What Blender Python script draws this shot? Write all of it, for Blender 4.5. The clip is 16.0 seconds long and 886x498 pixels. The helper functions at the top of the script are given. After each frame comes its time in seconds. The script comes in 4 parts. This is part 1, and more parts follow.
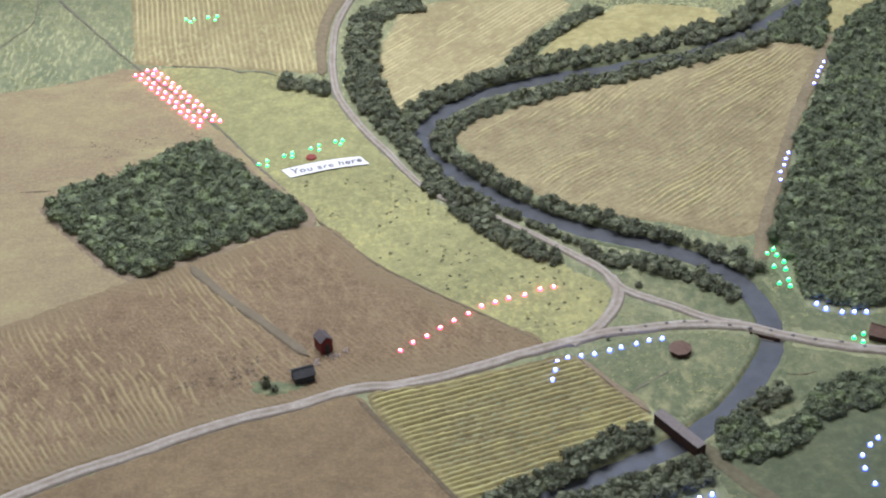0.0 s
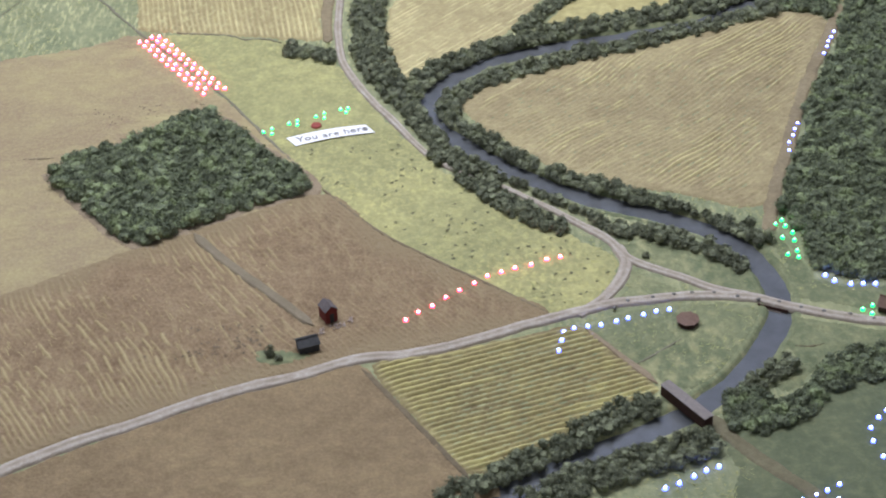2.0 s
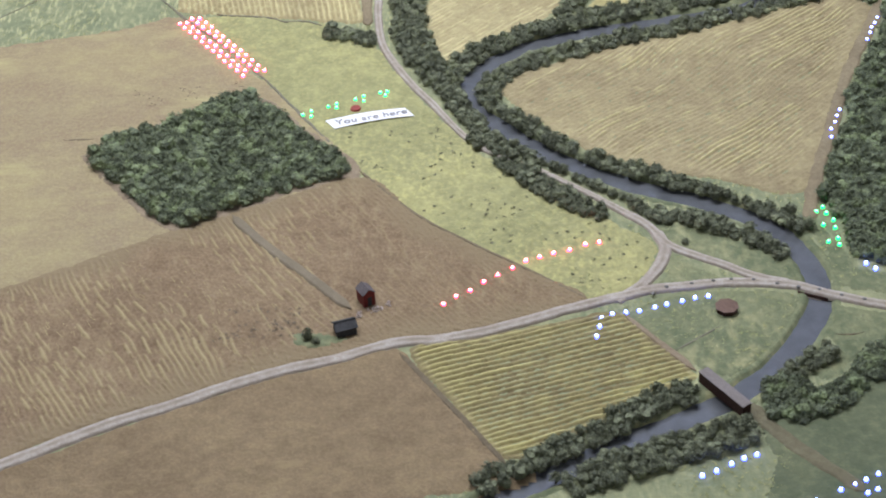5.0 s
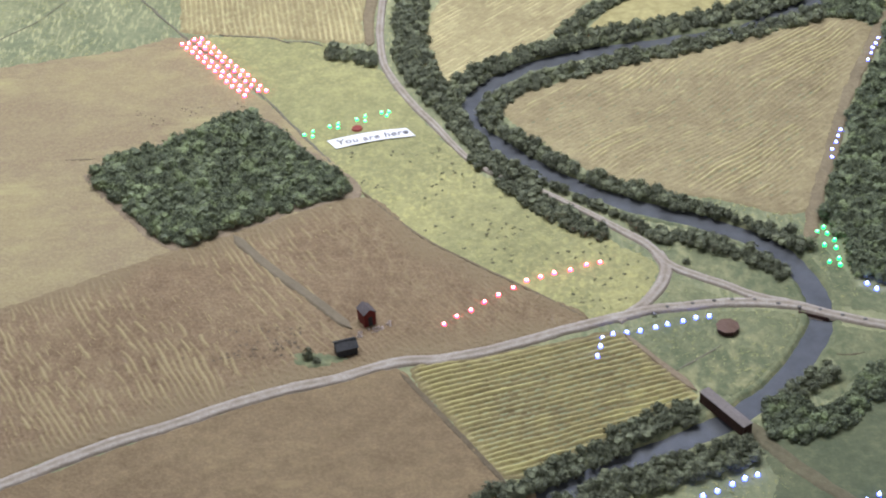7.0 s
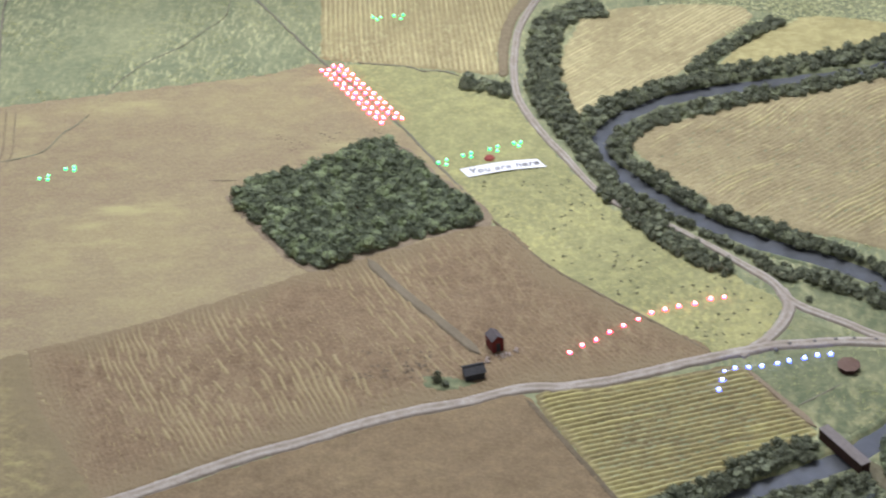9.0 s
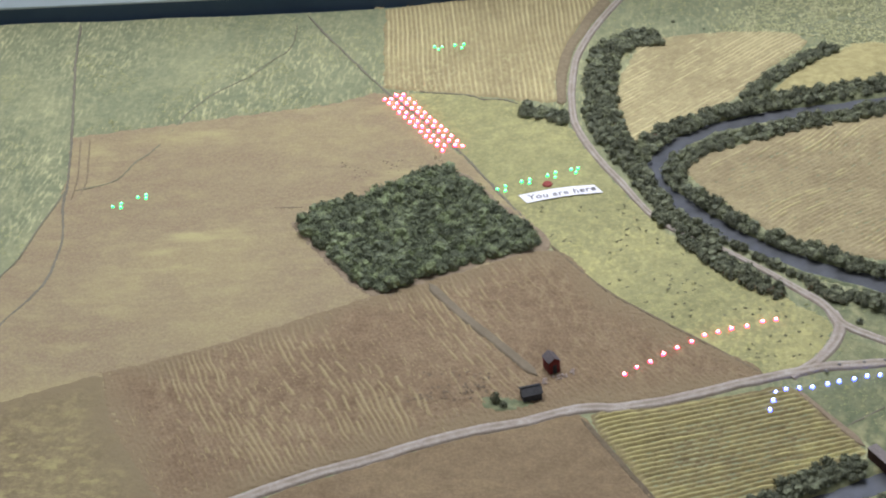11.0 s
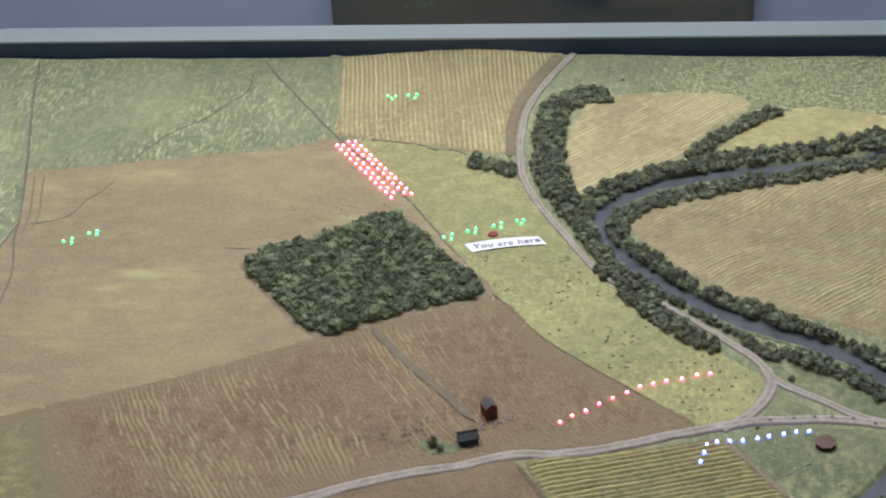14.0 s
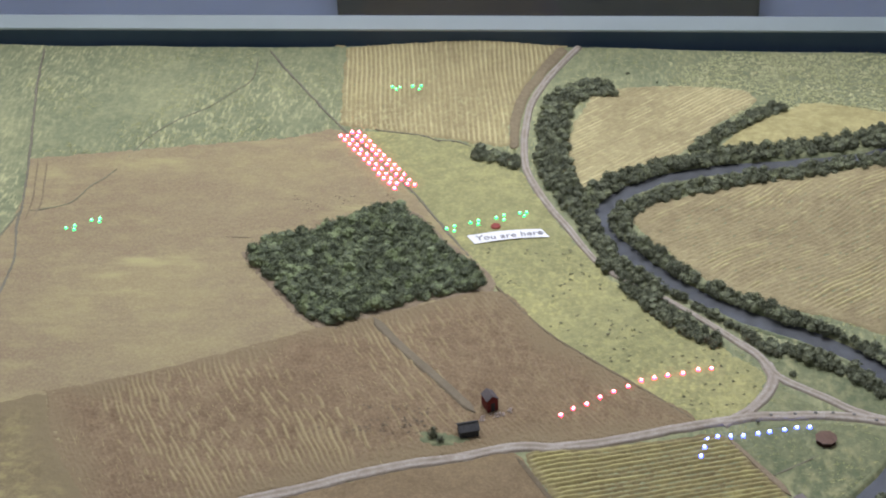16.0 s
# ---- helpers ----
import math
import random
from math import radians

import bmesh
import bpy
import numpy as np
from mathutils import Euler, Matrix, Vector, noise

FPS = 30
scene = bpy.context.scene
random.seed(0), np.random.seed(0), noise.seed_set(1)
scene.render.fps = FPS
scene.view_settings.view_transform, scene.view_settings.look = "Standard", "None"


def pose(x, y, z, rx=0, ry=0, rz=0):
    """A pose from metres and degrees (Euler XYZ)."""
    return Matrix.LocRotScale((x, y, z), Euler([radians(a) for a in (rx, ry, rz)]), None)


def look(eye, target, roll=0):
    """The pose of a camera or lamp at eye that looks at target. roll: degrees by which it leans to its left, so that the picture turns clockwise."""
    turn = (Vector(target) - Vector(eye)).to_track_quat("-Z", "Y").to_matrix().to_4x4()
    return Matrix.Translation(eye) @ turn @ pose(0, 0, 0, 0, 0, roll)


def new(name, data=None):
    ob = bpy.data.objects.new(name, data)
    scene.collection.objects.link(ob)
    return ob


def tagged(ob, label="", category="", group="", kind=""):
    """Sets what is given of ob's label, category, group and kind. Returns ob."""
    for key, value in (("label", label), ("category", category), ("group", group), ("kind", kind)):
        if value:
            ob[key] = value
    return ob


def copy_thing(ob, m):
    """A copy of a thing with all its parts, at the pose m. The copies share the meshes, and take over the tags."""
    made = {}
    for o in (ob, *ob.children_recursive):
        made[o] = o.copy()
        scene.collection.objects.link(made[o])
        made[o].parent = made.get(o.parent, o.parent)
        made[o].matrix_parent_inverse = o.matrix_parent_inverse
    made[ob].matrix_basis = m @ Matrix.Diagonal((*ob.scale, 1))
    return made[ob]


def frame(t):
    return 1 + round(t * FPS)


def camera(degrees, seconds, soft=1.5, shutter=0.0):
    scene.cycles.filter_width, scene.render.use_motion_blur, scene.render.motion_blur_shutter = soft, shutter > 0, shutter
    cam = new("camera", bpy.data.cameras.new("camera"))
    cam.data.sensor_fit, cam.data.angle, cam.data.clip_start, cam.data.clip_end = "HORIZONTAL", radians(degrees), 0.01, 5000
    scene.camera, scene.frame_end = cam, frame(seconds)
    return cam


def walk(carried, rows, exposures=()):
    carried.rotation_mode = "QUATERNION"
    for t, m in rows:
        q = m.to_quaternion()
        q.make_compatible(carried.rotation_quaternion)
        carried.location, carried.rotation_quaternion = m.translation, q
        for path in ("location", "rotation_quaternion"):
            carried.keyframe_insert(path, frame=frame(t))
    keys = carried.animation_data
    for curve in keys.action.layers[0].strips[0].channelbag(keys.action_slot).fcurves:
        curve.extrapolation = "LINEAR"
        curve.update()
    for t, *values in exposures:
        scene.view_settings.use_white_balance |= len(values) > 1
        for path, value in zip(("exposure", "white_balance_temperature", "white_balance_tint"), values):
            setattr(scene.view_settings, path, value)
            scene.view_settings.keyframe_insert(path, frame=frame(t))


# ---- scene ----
SOFT = 2.0
cam = camera(28.0, 16.0, soft=SOFT, shutter=0.4)
PATH = [
    (0, (0.09198, -1.42979, 1.66226), (0.15715, 0.19866, 0.50300), -3.004),
    (0.5, (0.09233, -1.42932, 1.66546), (0.14078, 0.19224, 0.49576), -3.518),
    (1, (0.09631, -1.42597, 1.66000), (0.15250, 0.19304, 0.48712), -3.466),
    (1.5, (0.09142, -1.42560, 1.66142), (0.13645, 0.19064, 0.48425), -3.895),
    (2, (0.09068, -1.42142, 1.65424), (0.14896, 0.18854, 0.46907), -2.863),
    (2.5, (0.08331, -1.41799, 1.65161), (0.10695, 0.18717, 0.45876), -3.031),
    (3, (0.08279, -1.41921, 1.65167), (0.09754, 0.18258, 0.45415), -3.127),
    (3.5, (0.08799, -1.41986, 1.65325), (0.10707, 0.18118, 0.45478), -3.113),
    (3.7, (0.08655, -1.41726, 1.65267), (0.10856, 0.18155, 0.45128), -3.079),
    (5.8, (0.09253, -1.42116, 1.65437), (0.10102, 0.18508, 0.46276), -3.448),
    (6, (0.09142, -1.42252, 1.65638), (0.10009, 0.18573, 0.46749), -3.530),
    (6.5, (0.09338, -1.42256, 1.65731), (0.09975, 0.19071, 0.47523), -3.705),
    (7, (0.09315, -1.41920, 1.65261), (0.10440, 0.19584, 0.47299), -3.312),
    (7.5, (0.09408, -1.41994, 1.65287), (0.10690, 0.19622, 0.47480), -3.237),
    (8, (0.08748, -1.41738, 1.65023), (0.10650, 0.19759, 0.47060), -2.690),
    (8.5, (0.08651, -1.43316, 1.67034), (0.03769, 0.18512, 0.49612), -3.975),
    (8.7, (0.08410, -1.43980, 1.67525), (0.00733, 0.18542, 0.51217), -3.391),
    (9, (0.08508, -1.44961, 1.68876), (-0.03570, 0.17635, 0.53046), -4.211),
    (9.2, (0.08294, -1.45709, 1.69407), (-0.06422, 0.17123, 0.54215), -4.465),
    (11.3, (0.10551, -1.49312, 1.72333), (-0.09696, 0.14595, 0.59530), -6.112),
    (11.5, (0.10987, -1.50001, 1.72615), (-0.09073, 0.14921, 0.61267), -6.288),
    (12, (0.11164, -1.51913, 1.73769), (-0.07733, 0.13782, 0.63368), -5.437),
    (12.5, (0.11062, -1.51406, 1.73101), (-0.06094, 0.14831, 0.63234), -3.830),
    (13, (0.11298, -1.51130, 1.73236), (-0.04108, 0.15369, 0.63505), -3.105),
    (13.5, (0.11108, -1.51234, 1.73372), (-0.03363, 0.15547, 0.63944), -2.982),
    (14, (0.11266, -1.51276, 1.73203), (-0.03635, 0.15751, 0.64208), -2.994),
    (14.5, (0.11140, -1.51238, 1.73197), (-0.03586, 0.15779, 0.64163), -2.787),
    (15, (0.11147, -1.51220, 1.73227), (-0.03695, 0.15614, 0.63930), -2.504),
    (15.5, (0.11276, -1.51342, 1.73031), (-0.03756, 0.15470, 0.63725), -2.486),
    (16, (0.11163, -1.51228, 1.73066), (-0.03920, 0.15307, 0.63347), -2.338),
]
walk(cam, [(t, look(eye, target, roll)) for t, eye, target, roll in PATH],
     exposures=[(0.0, 0.12, 6330.0, 14.5), (8.5, 0.17, 6420.0, 14.5), (11.5, 0.0, 6520.0, 14.5), (16.0, -0.06, 6520.0, 14.5)])

# ---- world, lights, exposure ----
world = bpy.data.worlds.new("room_air")
world.use_nodes = True
world.node_tree.nodes["Background"].inputs[0].default_value = (0.6, 0.65, 0.75, 1)
world.node_tree.nodes["Background"].inputs[1].default_value = 0.05
scene.world = world


def area_lamp(name, place, target, sx, sy, power, colour):
    data = bpy.data.lights.new(name, "AREA")
    data.shape, data.size, data.size_y, data.energy, data.color = "RECTANGLE", sx, sy, power, colour
    ob = new(name, data)
    ob.matrix_world = look(place, target)
    return ob


# main overhead light at ceiling height, out of view
area_lamp("unseen_area_lamp", (-0.1, 0.38, 2.63), (-0.08, 0.3, 0), 1.9, 0.7, 53.5, (0.875, 0.918, 1.0))
# added front fill, no real fitting: brightens tree sides that face the camera
area_lamp("unseen_area_lamp", (0.2, -2.2, 2.63), (0.1, 0.2, 0.75), 1.9, 0.7, 11, (0.875, 0.918, 1.0))

Z0 = 0.75  # height of the model's ground over the room's floor


# ---- materials ----
def material(name, rough=0.9, spec=0.2, metal=0.0):
    m = bpy.data.materials.new(name)
    m.use_nodes = True
    b = m.node_tree.nodes["Principled BSDF"]
    b.inputs["Roughness"].default_value = rough
    b.inputs["Specular IOR Level"].default_value = spec
    b.inputs["Metallic"].default_value = metal
    return m, m.node_tree, b


def noise_node(nt, scale, detail=4, rough=0.6, stretch=(1, 1, 1), coord="Object"):
    tc = nt.nodes.new("ShaderNodeTexCoord")
    mp = nt.nodes.new("ShaderNodeMapping")
    mp.inputs["Scale"].default_value = stretch
    nz = nt.nodes.new("ShaderNodeTexNoise")
    nz.inputs["Scale"].default_value, nz.inputs["Detail"].default_value, nz.inputs["Roughness"].default_value = scale, detail, rough
    nt.links.new(tc.outputs[coord], mp.inputs[0])
    nt.links.new(mp.outputs[0], nz.inputs["Vector"])
    return nz.outputs["Fac"]


def ramp(nt, fac, stops):
    r = nt.nodes.new("ShaderNodeValToRGB")
    while len(r.color_ramp.elements) < len(stops):
        r.color_ramp.elements.new(0.5)
    for e, (p, col) in zip(r.color_ramp.elements, stops):
        e.position, e.color = p, (*col, 1)
    nt.links.new(fac, r.inputs[0])
    return r.outputs[0]


def mix(nt, fac, a, b, mode="MIX"):
    n = nt.nodes.new("ShaderNodeMix")
    n.data_type, n.blend_type = "RGBA", mode
    for sock, v in ((n.inputs[0], fac), (n.inputs[6], a), (n.inputs[7], b)):
        if isinstance(v, (int, float)):
            sock.default_value = v
        elif isinstance(v, tuple):
            sock.default_value = (*v, 1)
        else:
            nt.links.new(v, sock)
    return n.outputs[2]


def attribute(nt, name):
    a = nt.nodes.new("ShaderNodeAttribute")
    a.attribute_name = name
    return a.outputs["Fac"]


def bump(nt, b, height, strength, distance):
    n = nt.nodes.new("ShaderNodeBump")
    n.inputs["Strength"].default_value, n.inputs["Distance"].default_value = strength, distance
    nt.links.new(height, n.inputs["Height"])
    nt.links.new(n.outputs[0], b.inputs["Normal"])


def soil(name, dark, mid, light, straw=None, streak=(1, 1, 1), patch=9.0, grain=260.0, strength=0.5, ridge_tint=0.8, strokes=None, rim=None, stains=0.4, speckle=0.4, tight=0.2, depth=0.002):
    """Flocked or painted ground: broad patches, streaks and grain; the straw colour tints the ridges."""
    m, nt, b = material(name, 0.95, 0.1)
    broad = ramp(nt, noise_node(nt, patch, 4, 0.6, streak), [(0.36, dark), (0.5, mid), (0.64, light)])
    fine = noise_node(nt, grain, 3, 0.7)
    col = mix(nt, speckle, broad, ramp(nt, fine, [(0.52 - tight, dark), (0.52, mid), (0.52 + tight, light)]))
    stain = noise_node(nt, patch * 6, 5, 0.7, streak)
    col = mix(nt, stains, col, ramp(nt, stain, [(0.38, dark), (0.52, mid), (0.64, light)]))
    if strokes:
        # short pale brush strokes, thick in some patches and absent in others
        line = ramp(nt, noise_node(nt, strokes[1], 2, 0.5, strokes[2]), [(0.5, (0, 0, 0)), (0.72, (1, 1, 1))])
        where = ramp(nt, noise_node(nt, 6.5, 3, 0.6), [(0.4, (0.1, 0.1, 0.1)), (0.66, (0.8, 0.8, 0.8))])
        col = mix(nt, mix(nt, 1.0, line, where, "MULTIPLY"), col, strokes[0])
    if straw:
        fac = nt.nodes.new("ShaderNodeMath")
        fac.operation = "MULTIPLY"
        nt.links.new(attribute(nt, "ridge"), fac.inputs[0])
        fac.inputs[1].default_value = ridge_tint
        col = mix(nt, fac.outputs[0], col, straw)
    if rim:
        # worn margin where the patch runs out into its neighbour
        col = mix(nt, attribute(nt, "rim"), col, rim)
    nt.links.new(col, b.inputs["Base Color"])
    bump(nt, b, fine, strength, depth)
    return m


GRASS = soil("green_flock", (0.16, 0.186, 0.108), (0.232, 0.25, 0.142), (0.37, 0.37, 0.2), patch=9, grain=120, streak=(1.6, 0.7, 1), strength=0.7, strokes=((0.56, 0.54, 0.29), 115, (2.2, 0.6, 1)), stains=0.3, speckle=0.45, tight=0.13)
LAWN = soil("mown_green_flock", (0.115, 0.138, 0.077), (0.175, 0.194, 0.108), (0.305, 0.305, 0.164), patch=14, grain=140, streak=(1.2, 0.9, 1), strength=0.7, strokes=((0.429, 0.412, 0.215), 70, (1.5, 0.9, 1)), speckle=0.45, tight=0.13)
PALE_HAY = soil("pale_dry_grass", (0.285, 0.252, 0.117), (0.388, 0.342, 0.158), (0.524, 0.465, 0.224), patch=14, grain=200, strokes=((0.638, 0.571, 0.286), 130, (0.8, 1.4, 1)))
PASTURE = soil("dull_green_flock", (0.091, 0.113, 0.066), (0.132, 0.150, 0.088), (0.218, 0.227, 0.121), patch=14, grain=170, strength=0.8)
MEADOW = soil("yellow_green_flock", (0.232, 0.232, 0.111), (0.324, 0.315, 0.151), (0.475, 0.443, 0.192), patch=10, grain=230, strokes=((0.540, 0.497, 0.199), 190, (1.2, 0.9, 1)), speckle=0.45, tight=0.13)
TAN = soil("tan_ground", (0.268, 0.202, 0.126), (0.314, 0.254, 0.151), (0.412, 0.355, 0.177), streak=(0.8, 1.2, 1), patch=7.5, grain=320, strength=0.7, strokes=((0.453, 0.402, 0.196), 42, (0.4, 1.3, 1)), stains=0.3, speckle=0.5, tight=0.11, depth=0.0022)
STUBBLE = soil("brown_ground", (0.180, 0.132, 0.076), (0.234, 0.172, 0.102), (0.311, 0.237, 0.132), patch=11, grain=330, strength=0.7, strokes=((0.328, 0.256, 0.140), 80, (0.8, 1.2, 1)), speckle=0.55, tight=0.09, depth=0.0022)
PLOUGH = soil("ploughed_brown_ground", (0.178, 0.121, 0.072), (0.251, 0.180, 0.108), (0.346, 0.263, 0.157), straw=(0.479, 0.405, 0.211), patch=8, grain=330, strength=1.0, ridge_tint=0.78, strokes=((0.366, 0.290, 0.167), 95, (1.5, 0.55, 1)), rim=(0.267, 0.207, 0.121), speckle=0.55, tight=0.09, depth=0.0022)
MARGIN = soil("bare_olive_earth", (0.175, 0.138, 0.078), (0.232, 0.187, 0.104), (0.31, 0.262, 0.135), patch=10, grain=260, strength=0.6, strokes=((0.42, 0.375, 0.17), 90, (0.8, 1.2, 1)), rim=(0.235, 0.187, 0.108), speckle=0.55, tight=0.09, depth=0.0022)
# furrow fields: straw-pale crests over dark troughs, furrow shading partly put into colour
VINE = soil("olive_furrows", (0.13, 0.1, 0.056), (0.225, 0.187, 0.095), (0.35, 0.305, 0.142), straw=(0.64, 0.58, 0.26), patch=13, grain=200, ridge_tint=0.95, strokes=((0.52, 0.49, 0.21), 70, (0.6, 1.4, 1)), speckle=0.45, tight=0.13)
HAY = soil("hay_furrows", (0.232, 0.185, 0.105), (0.319, 0.265, 0.147), (0.443, 0.381, 0.204), straw=(0.618, 0.546, 0.283), patch=9, grain=220, ridge_tint=0.9, speckle=0.45, tight=0.13)
WEDGE_HAY = soil("yellow_hay_furrows", (0.281, 0.234, 0.125), (0.385, 0.328, 0.175), (0.499, 0.442, 0.234), straw=(0.686, 0.614, 0.333), patch=14, grain=220, ridge_tint=0.9)
NORTH = soil("yellow_furrows", (0.235, 0.19, 0.098), (0.315, 0.262, 0.137), (0.4, 0.345, 0.17), straw=(0.64, 0.565, 0.3), patch=12, grain=220, ridge_tint=0.95, strokes=((0.5, 0.46, 0.24), 140, (1.4, 0.8, 1)))
ROAD = soil("pale_gravel", (0.31, 0.262, 0.21), (0.41, 0.36, 0.3), (0.5, 0.455, 0.395), straw=(0.24, 0.2, 0.145), patch=40, grain=420, ridge_tint=0.85)
TRACK = soil("dark_path", (0.125, 0.1, 0.065), (0.165, 0.132, 0.085), (0.215, 0.175, 0.115), patch=30, grain=300)
FIELD_PATH = soil("trodden_earth", (0.162, 0.13, 0.084), (0.196, 0.158, 0.103), (0.232, 0.188, 0.122), patch=30, grain=300)
BARN_PATH = soil("soft_trodden_earth", (0.182, 0.15, 0.102), (0.214, 0.178, 0.122), (0.25, 0.208, 0.143), patch=30, grain=300)
BARE = soil("bare_pinkish_earth", (0.215, 0.165, 0.11), (0.27, 0.213, 0.143), (0.33, 0.265, 0.175), patch=24, grain=300)
GREY_PATH = soil("grey_trodden_path", (0.154, 0.143, 0.106), (0.196, 0.183, 0.134), (0.242, 0.226, 0.165), patch=30, grain=300)
BRIDGE_PATH = soil("grassy_earth", (0.131, 0.119, 0.074), (0.168, 0.149, 0.092), (0.213, 0.197, 0.119), patch=25, grain=300)
FAINT = soil("trodden_path", (0.165, 0.165, 0.11), (0.205, 0.2, 0.132), (0.25, 0.24, 0.16), patch=30, grain=300)
EAST_TRACK = soil("brown_path", (0.19, 0.15, 0.095), (0.24, 0.195, 0.122), (0.3, 0.25, 0.155), patch=25, grain=300)


def foliage(name, dark, mid, light):
    m, nt, b = material(name, 0.95, 0.05)
    geo = nt.nodes.new("ShaderNodeNewGeometry")
    island = ramp(nt, geo.outputs["Random Per Island"], [(0.0, dark), (0.35, mid), (0.9, mid), (1.0, light)])
    nz = noise_node(nt, 520, 4, 0.75)
    col = mix(nt, 0.6, island, ramp(nt, nz, [(0.36, dark), (0.5, mid), (0.68, light)]))
    broad = noise_node(nt, 70, 3, 0.6)
    col = mix(nt, 0.4, col, ramp(nt, broad, [(0.38, dark), (0.52, mid), (0.66, light)]))
    nt.links.new(col, b.inputs["Base Color"])
    bump(nt, b, nz, 0.6, 0.002)
    return m


LEAF = foliage("dark_foam_foliage", (0.070, 0.075, 0.055), (0.163, 0.177, 0.118), (0.388, 0.424, 0.230))
WOOD_LEAF = foliage("green_foam_foliage", (0.062, 0.069, 0.051), (0.154, 0.176, 0.113), (0.416, 0.510, 0.238))
TUFT = foliage("tuft_flock", (0.25, 0.27, 0.12), (0.36, 0.37, 0.165), (0.56, 0.53, 0.27))
STRAW = foliage("dry_straw", (0.27, 0.21, 0.11), (0.37, 0.3, 0.16), (0.48, 0.41, 0.22))
DARK_TUFT = foliage("dark_tuft_flock", (0.11, 0.108, 0.066), (0.165, 0.16, 0.095), (0.235, 0.225, 0.13))
BROWN_TUFT = foliage("brown_tuft_flock", (0.12, 0.095, 0.066), (0.165, 0.132, 0.092), (0.22, 0.178, 0.125))
PALE_TUFT = foliage("pale_tuft_flock", (0.42, 0.43, 0.22), (0.56, 0.56, 0.3), (0.74, 0.7, 0.42))


def plain(name, dark, light, scale=60, rough=0.8, spec=0.3, metal=0.0, strength=0.2, stretch=(1, 1, 1)):
    m, nt, b = material(name, rough, spec, metal)
    nz = noise_node(nt, scale, 4, 0.6, stretch)
    nt.links.new(ramp(nt, nz, [(0.3, dark), (0.7, light)]), b.inputs["Base Color"])
    bump(nt, b, nz, strength, 0.001)
    return m


BARK = plain("bark", (0.06, 0.045, 0.03), (0.1, 0.075, 0.05), 300)
PAPER = plain("white_paper", (0.82, 0.82, 0.82), (0.86, 0.86, 0.86), 30, 0.7, 0.2, 0.0, 0.0)
INK = plain("grey_ink", (0.2, 0.197, 0.197), (0.28, 0.275, 0.275), 200)
RED_PAINT = plain("red_paint", (0.24, 0.045, 0.036), (0.32, 0.07, 0.055), 200, 0.6)
BARN_RED = plain("barn_red_boards", (0.13, 0.022, 0.018), (0.19, 0.036, 0.03), 400, 0.8)
ROOF_GREY = plain("grey_shingle", (0.085, 0.072, 0.071), (0.135, 0.116, 0.114), 500, 0.8)
SHED_DARK = plain("weathered_dark_boards", (0.035, 0.035, 0.036), (0.06, 0.06, 0.06), 400, 0.8)
BRIDGE_ROOF = plain("weathered_grey_roof", (0.175, 0.152, 0.138), (0.235, 0.206, 0.188), 300, 0.85)
BRIDGE_WALL = plain("dark_brown_boards", (0.042, 0.02, 0.016), (0.07, 0.034, 0.026), 400, 0.8)
BROWN_ROOF = plain("brown_painted_roof", (0.125, 0.075, 0.053), (0.175, 0.108, 0.077), 300, 0.7)
STONE = plain("pale_rubble", (0.3, 0.24, 0.2), (0.5, 0.42, 0.36), 500)
ALUMINIUM = plain("pale_grey_anodised_metal", (0.35, 0.42, 0.425), (0.405, 0.475, 0.48), 4, 0.5, 0.4, 0.0, 0.0)
CASE_DARK = plain("dark_blue_grey_laminate", (0.05, 0.09, 0.148), (0.07, 0.116, 0.178), 12, 0.5)
WALL_PAINT = plain("blue_grey_wall_paint", (0.4, 0.47, 0.66), (0.45, 0.525, 0.71), 5, 0.85)
SIDE_PAINT = plain("warm_grey_wall_paint", (0.3, 0.29, 0.28), (0.34, 0.33, 0.32), 5, 0.85)
CEILING_PAINT = plain("white_ceiling_paint", (0.74, 0.74, 0.74), (0.8, 0.8, 0.8), 6, 0.9)
FLOOR_CARPET = plain("grey_carpet", (0.16, 0.16, 0.18), (0.22, 0.22, 0.25), 90, 0.95)
BOARD_DARK = plain("dark_board", (0.05, 0.05, 0.06), (0.072, 0.071, 0.083), 6, 0.6)
CLEAR_DARK = plain("unlit_lens", (0.085, 0.078, 0.07), (0.13, 0.118, 0.1), 600, 0.3, 0.5)

WATER, nt, b = material("river_resin", 0.2, 0.35)
nz = noise_node(nt, 45, 4, 0.6)
nt.links.new(ramp(nt, nz, [(0.3, (0.078, 0.082, 0.086)), (0.7, (0.12, 0.125, 0.13))]), b.inputs["Base Color"])
bump(nt, b, noise_node(nt, 110, 3, 0.6), 0.25, 0.002)

GLASS, nt, b = material("case_glass", 0.02, 0.5)
b.inputs["Base Color"].default_value = (0.96, 0.98, 0.98, 1)
b.inputs["Transmission Weight"].default_value = 1.0
b.inputs["IOR"].default_value = 1.45


def lit(name, colour, strength):
    m, nt, b = material(name, 0.3, 0.4)
    b.inputs["Base Color"].default_value = (*colour, 1)
    b.inputs["Emission Color"].default_value = (*colour, 1)
    b.inputs["Emission Strength"].default_value = strength
    return m


# coloured lens glow is over-strong to stand in for the halo round each lamp
LED_COLOURS = {
    "red": (lit("red_led_lens", (1.0, 0.026, 0.075), 16.0), lit("red_led_core", (1.0, 0.22, 0.28), 24.0)),
    "green": (lit("green_led_lens", (0.008, 0.9, 0.24), 2.0), lit("green_led_core", (0.25, 1.0, 0.5), 5.0)),
    "blue": (lit("blue_led_lens", (0.08, 0.12, 1.0), 9.0), lit("blue_led_core", (0.24, 0.34, 1.0), 15.0)),
}

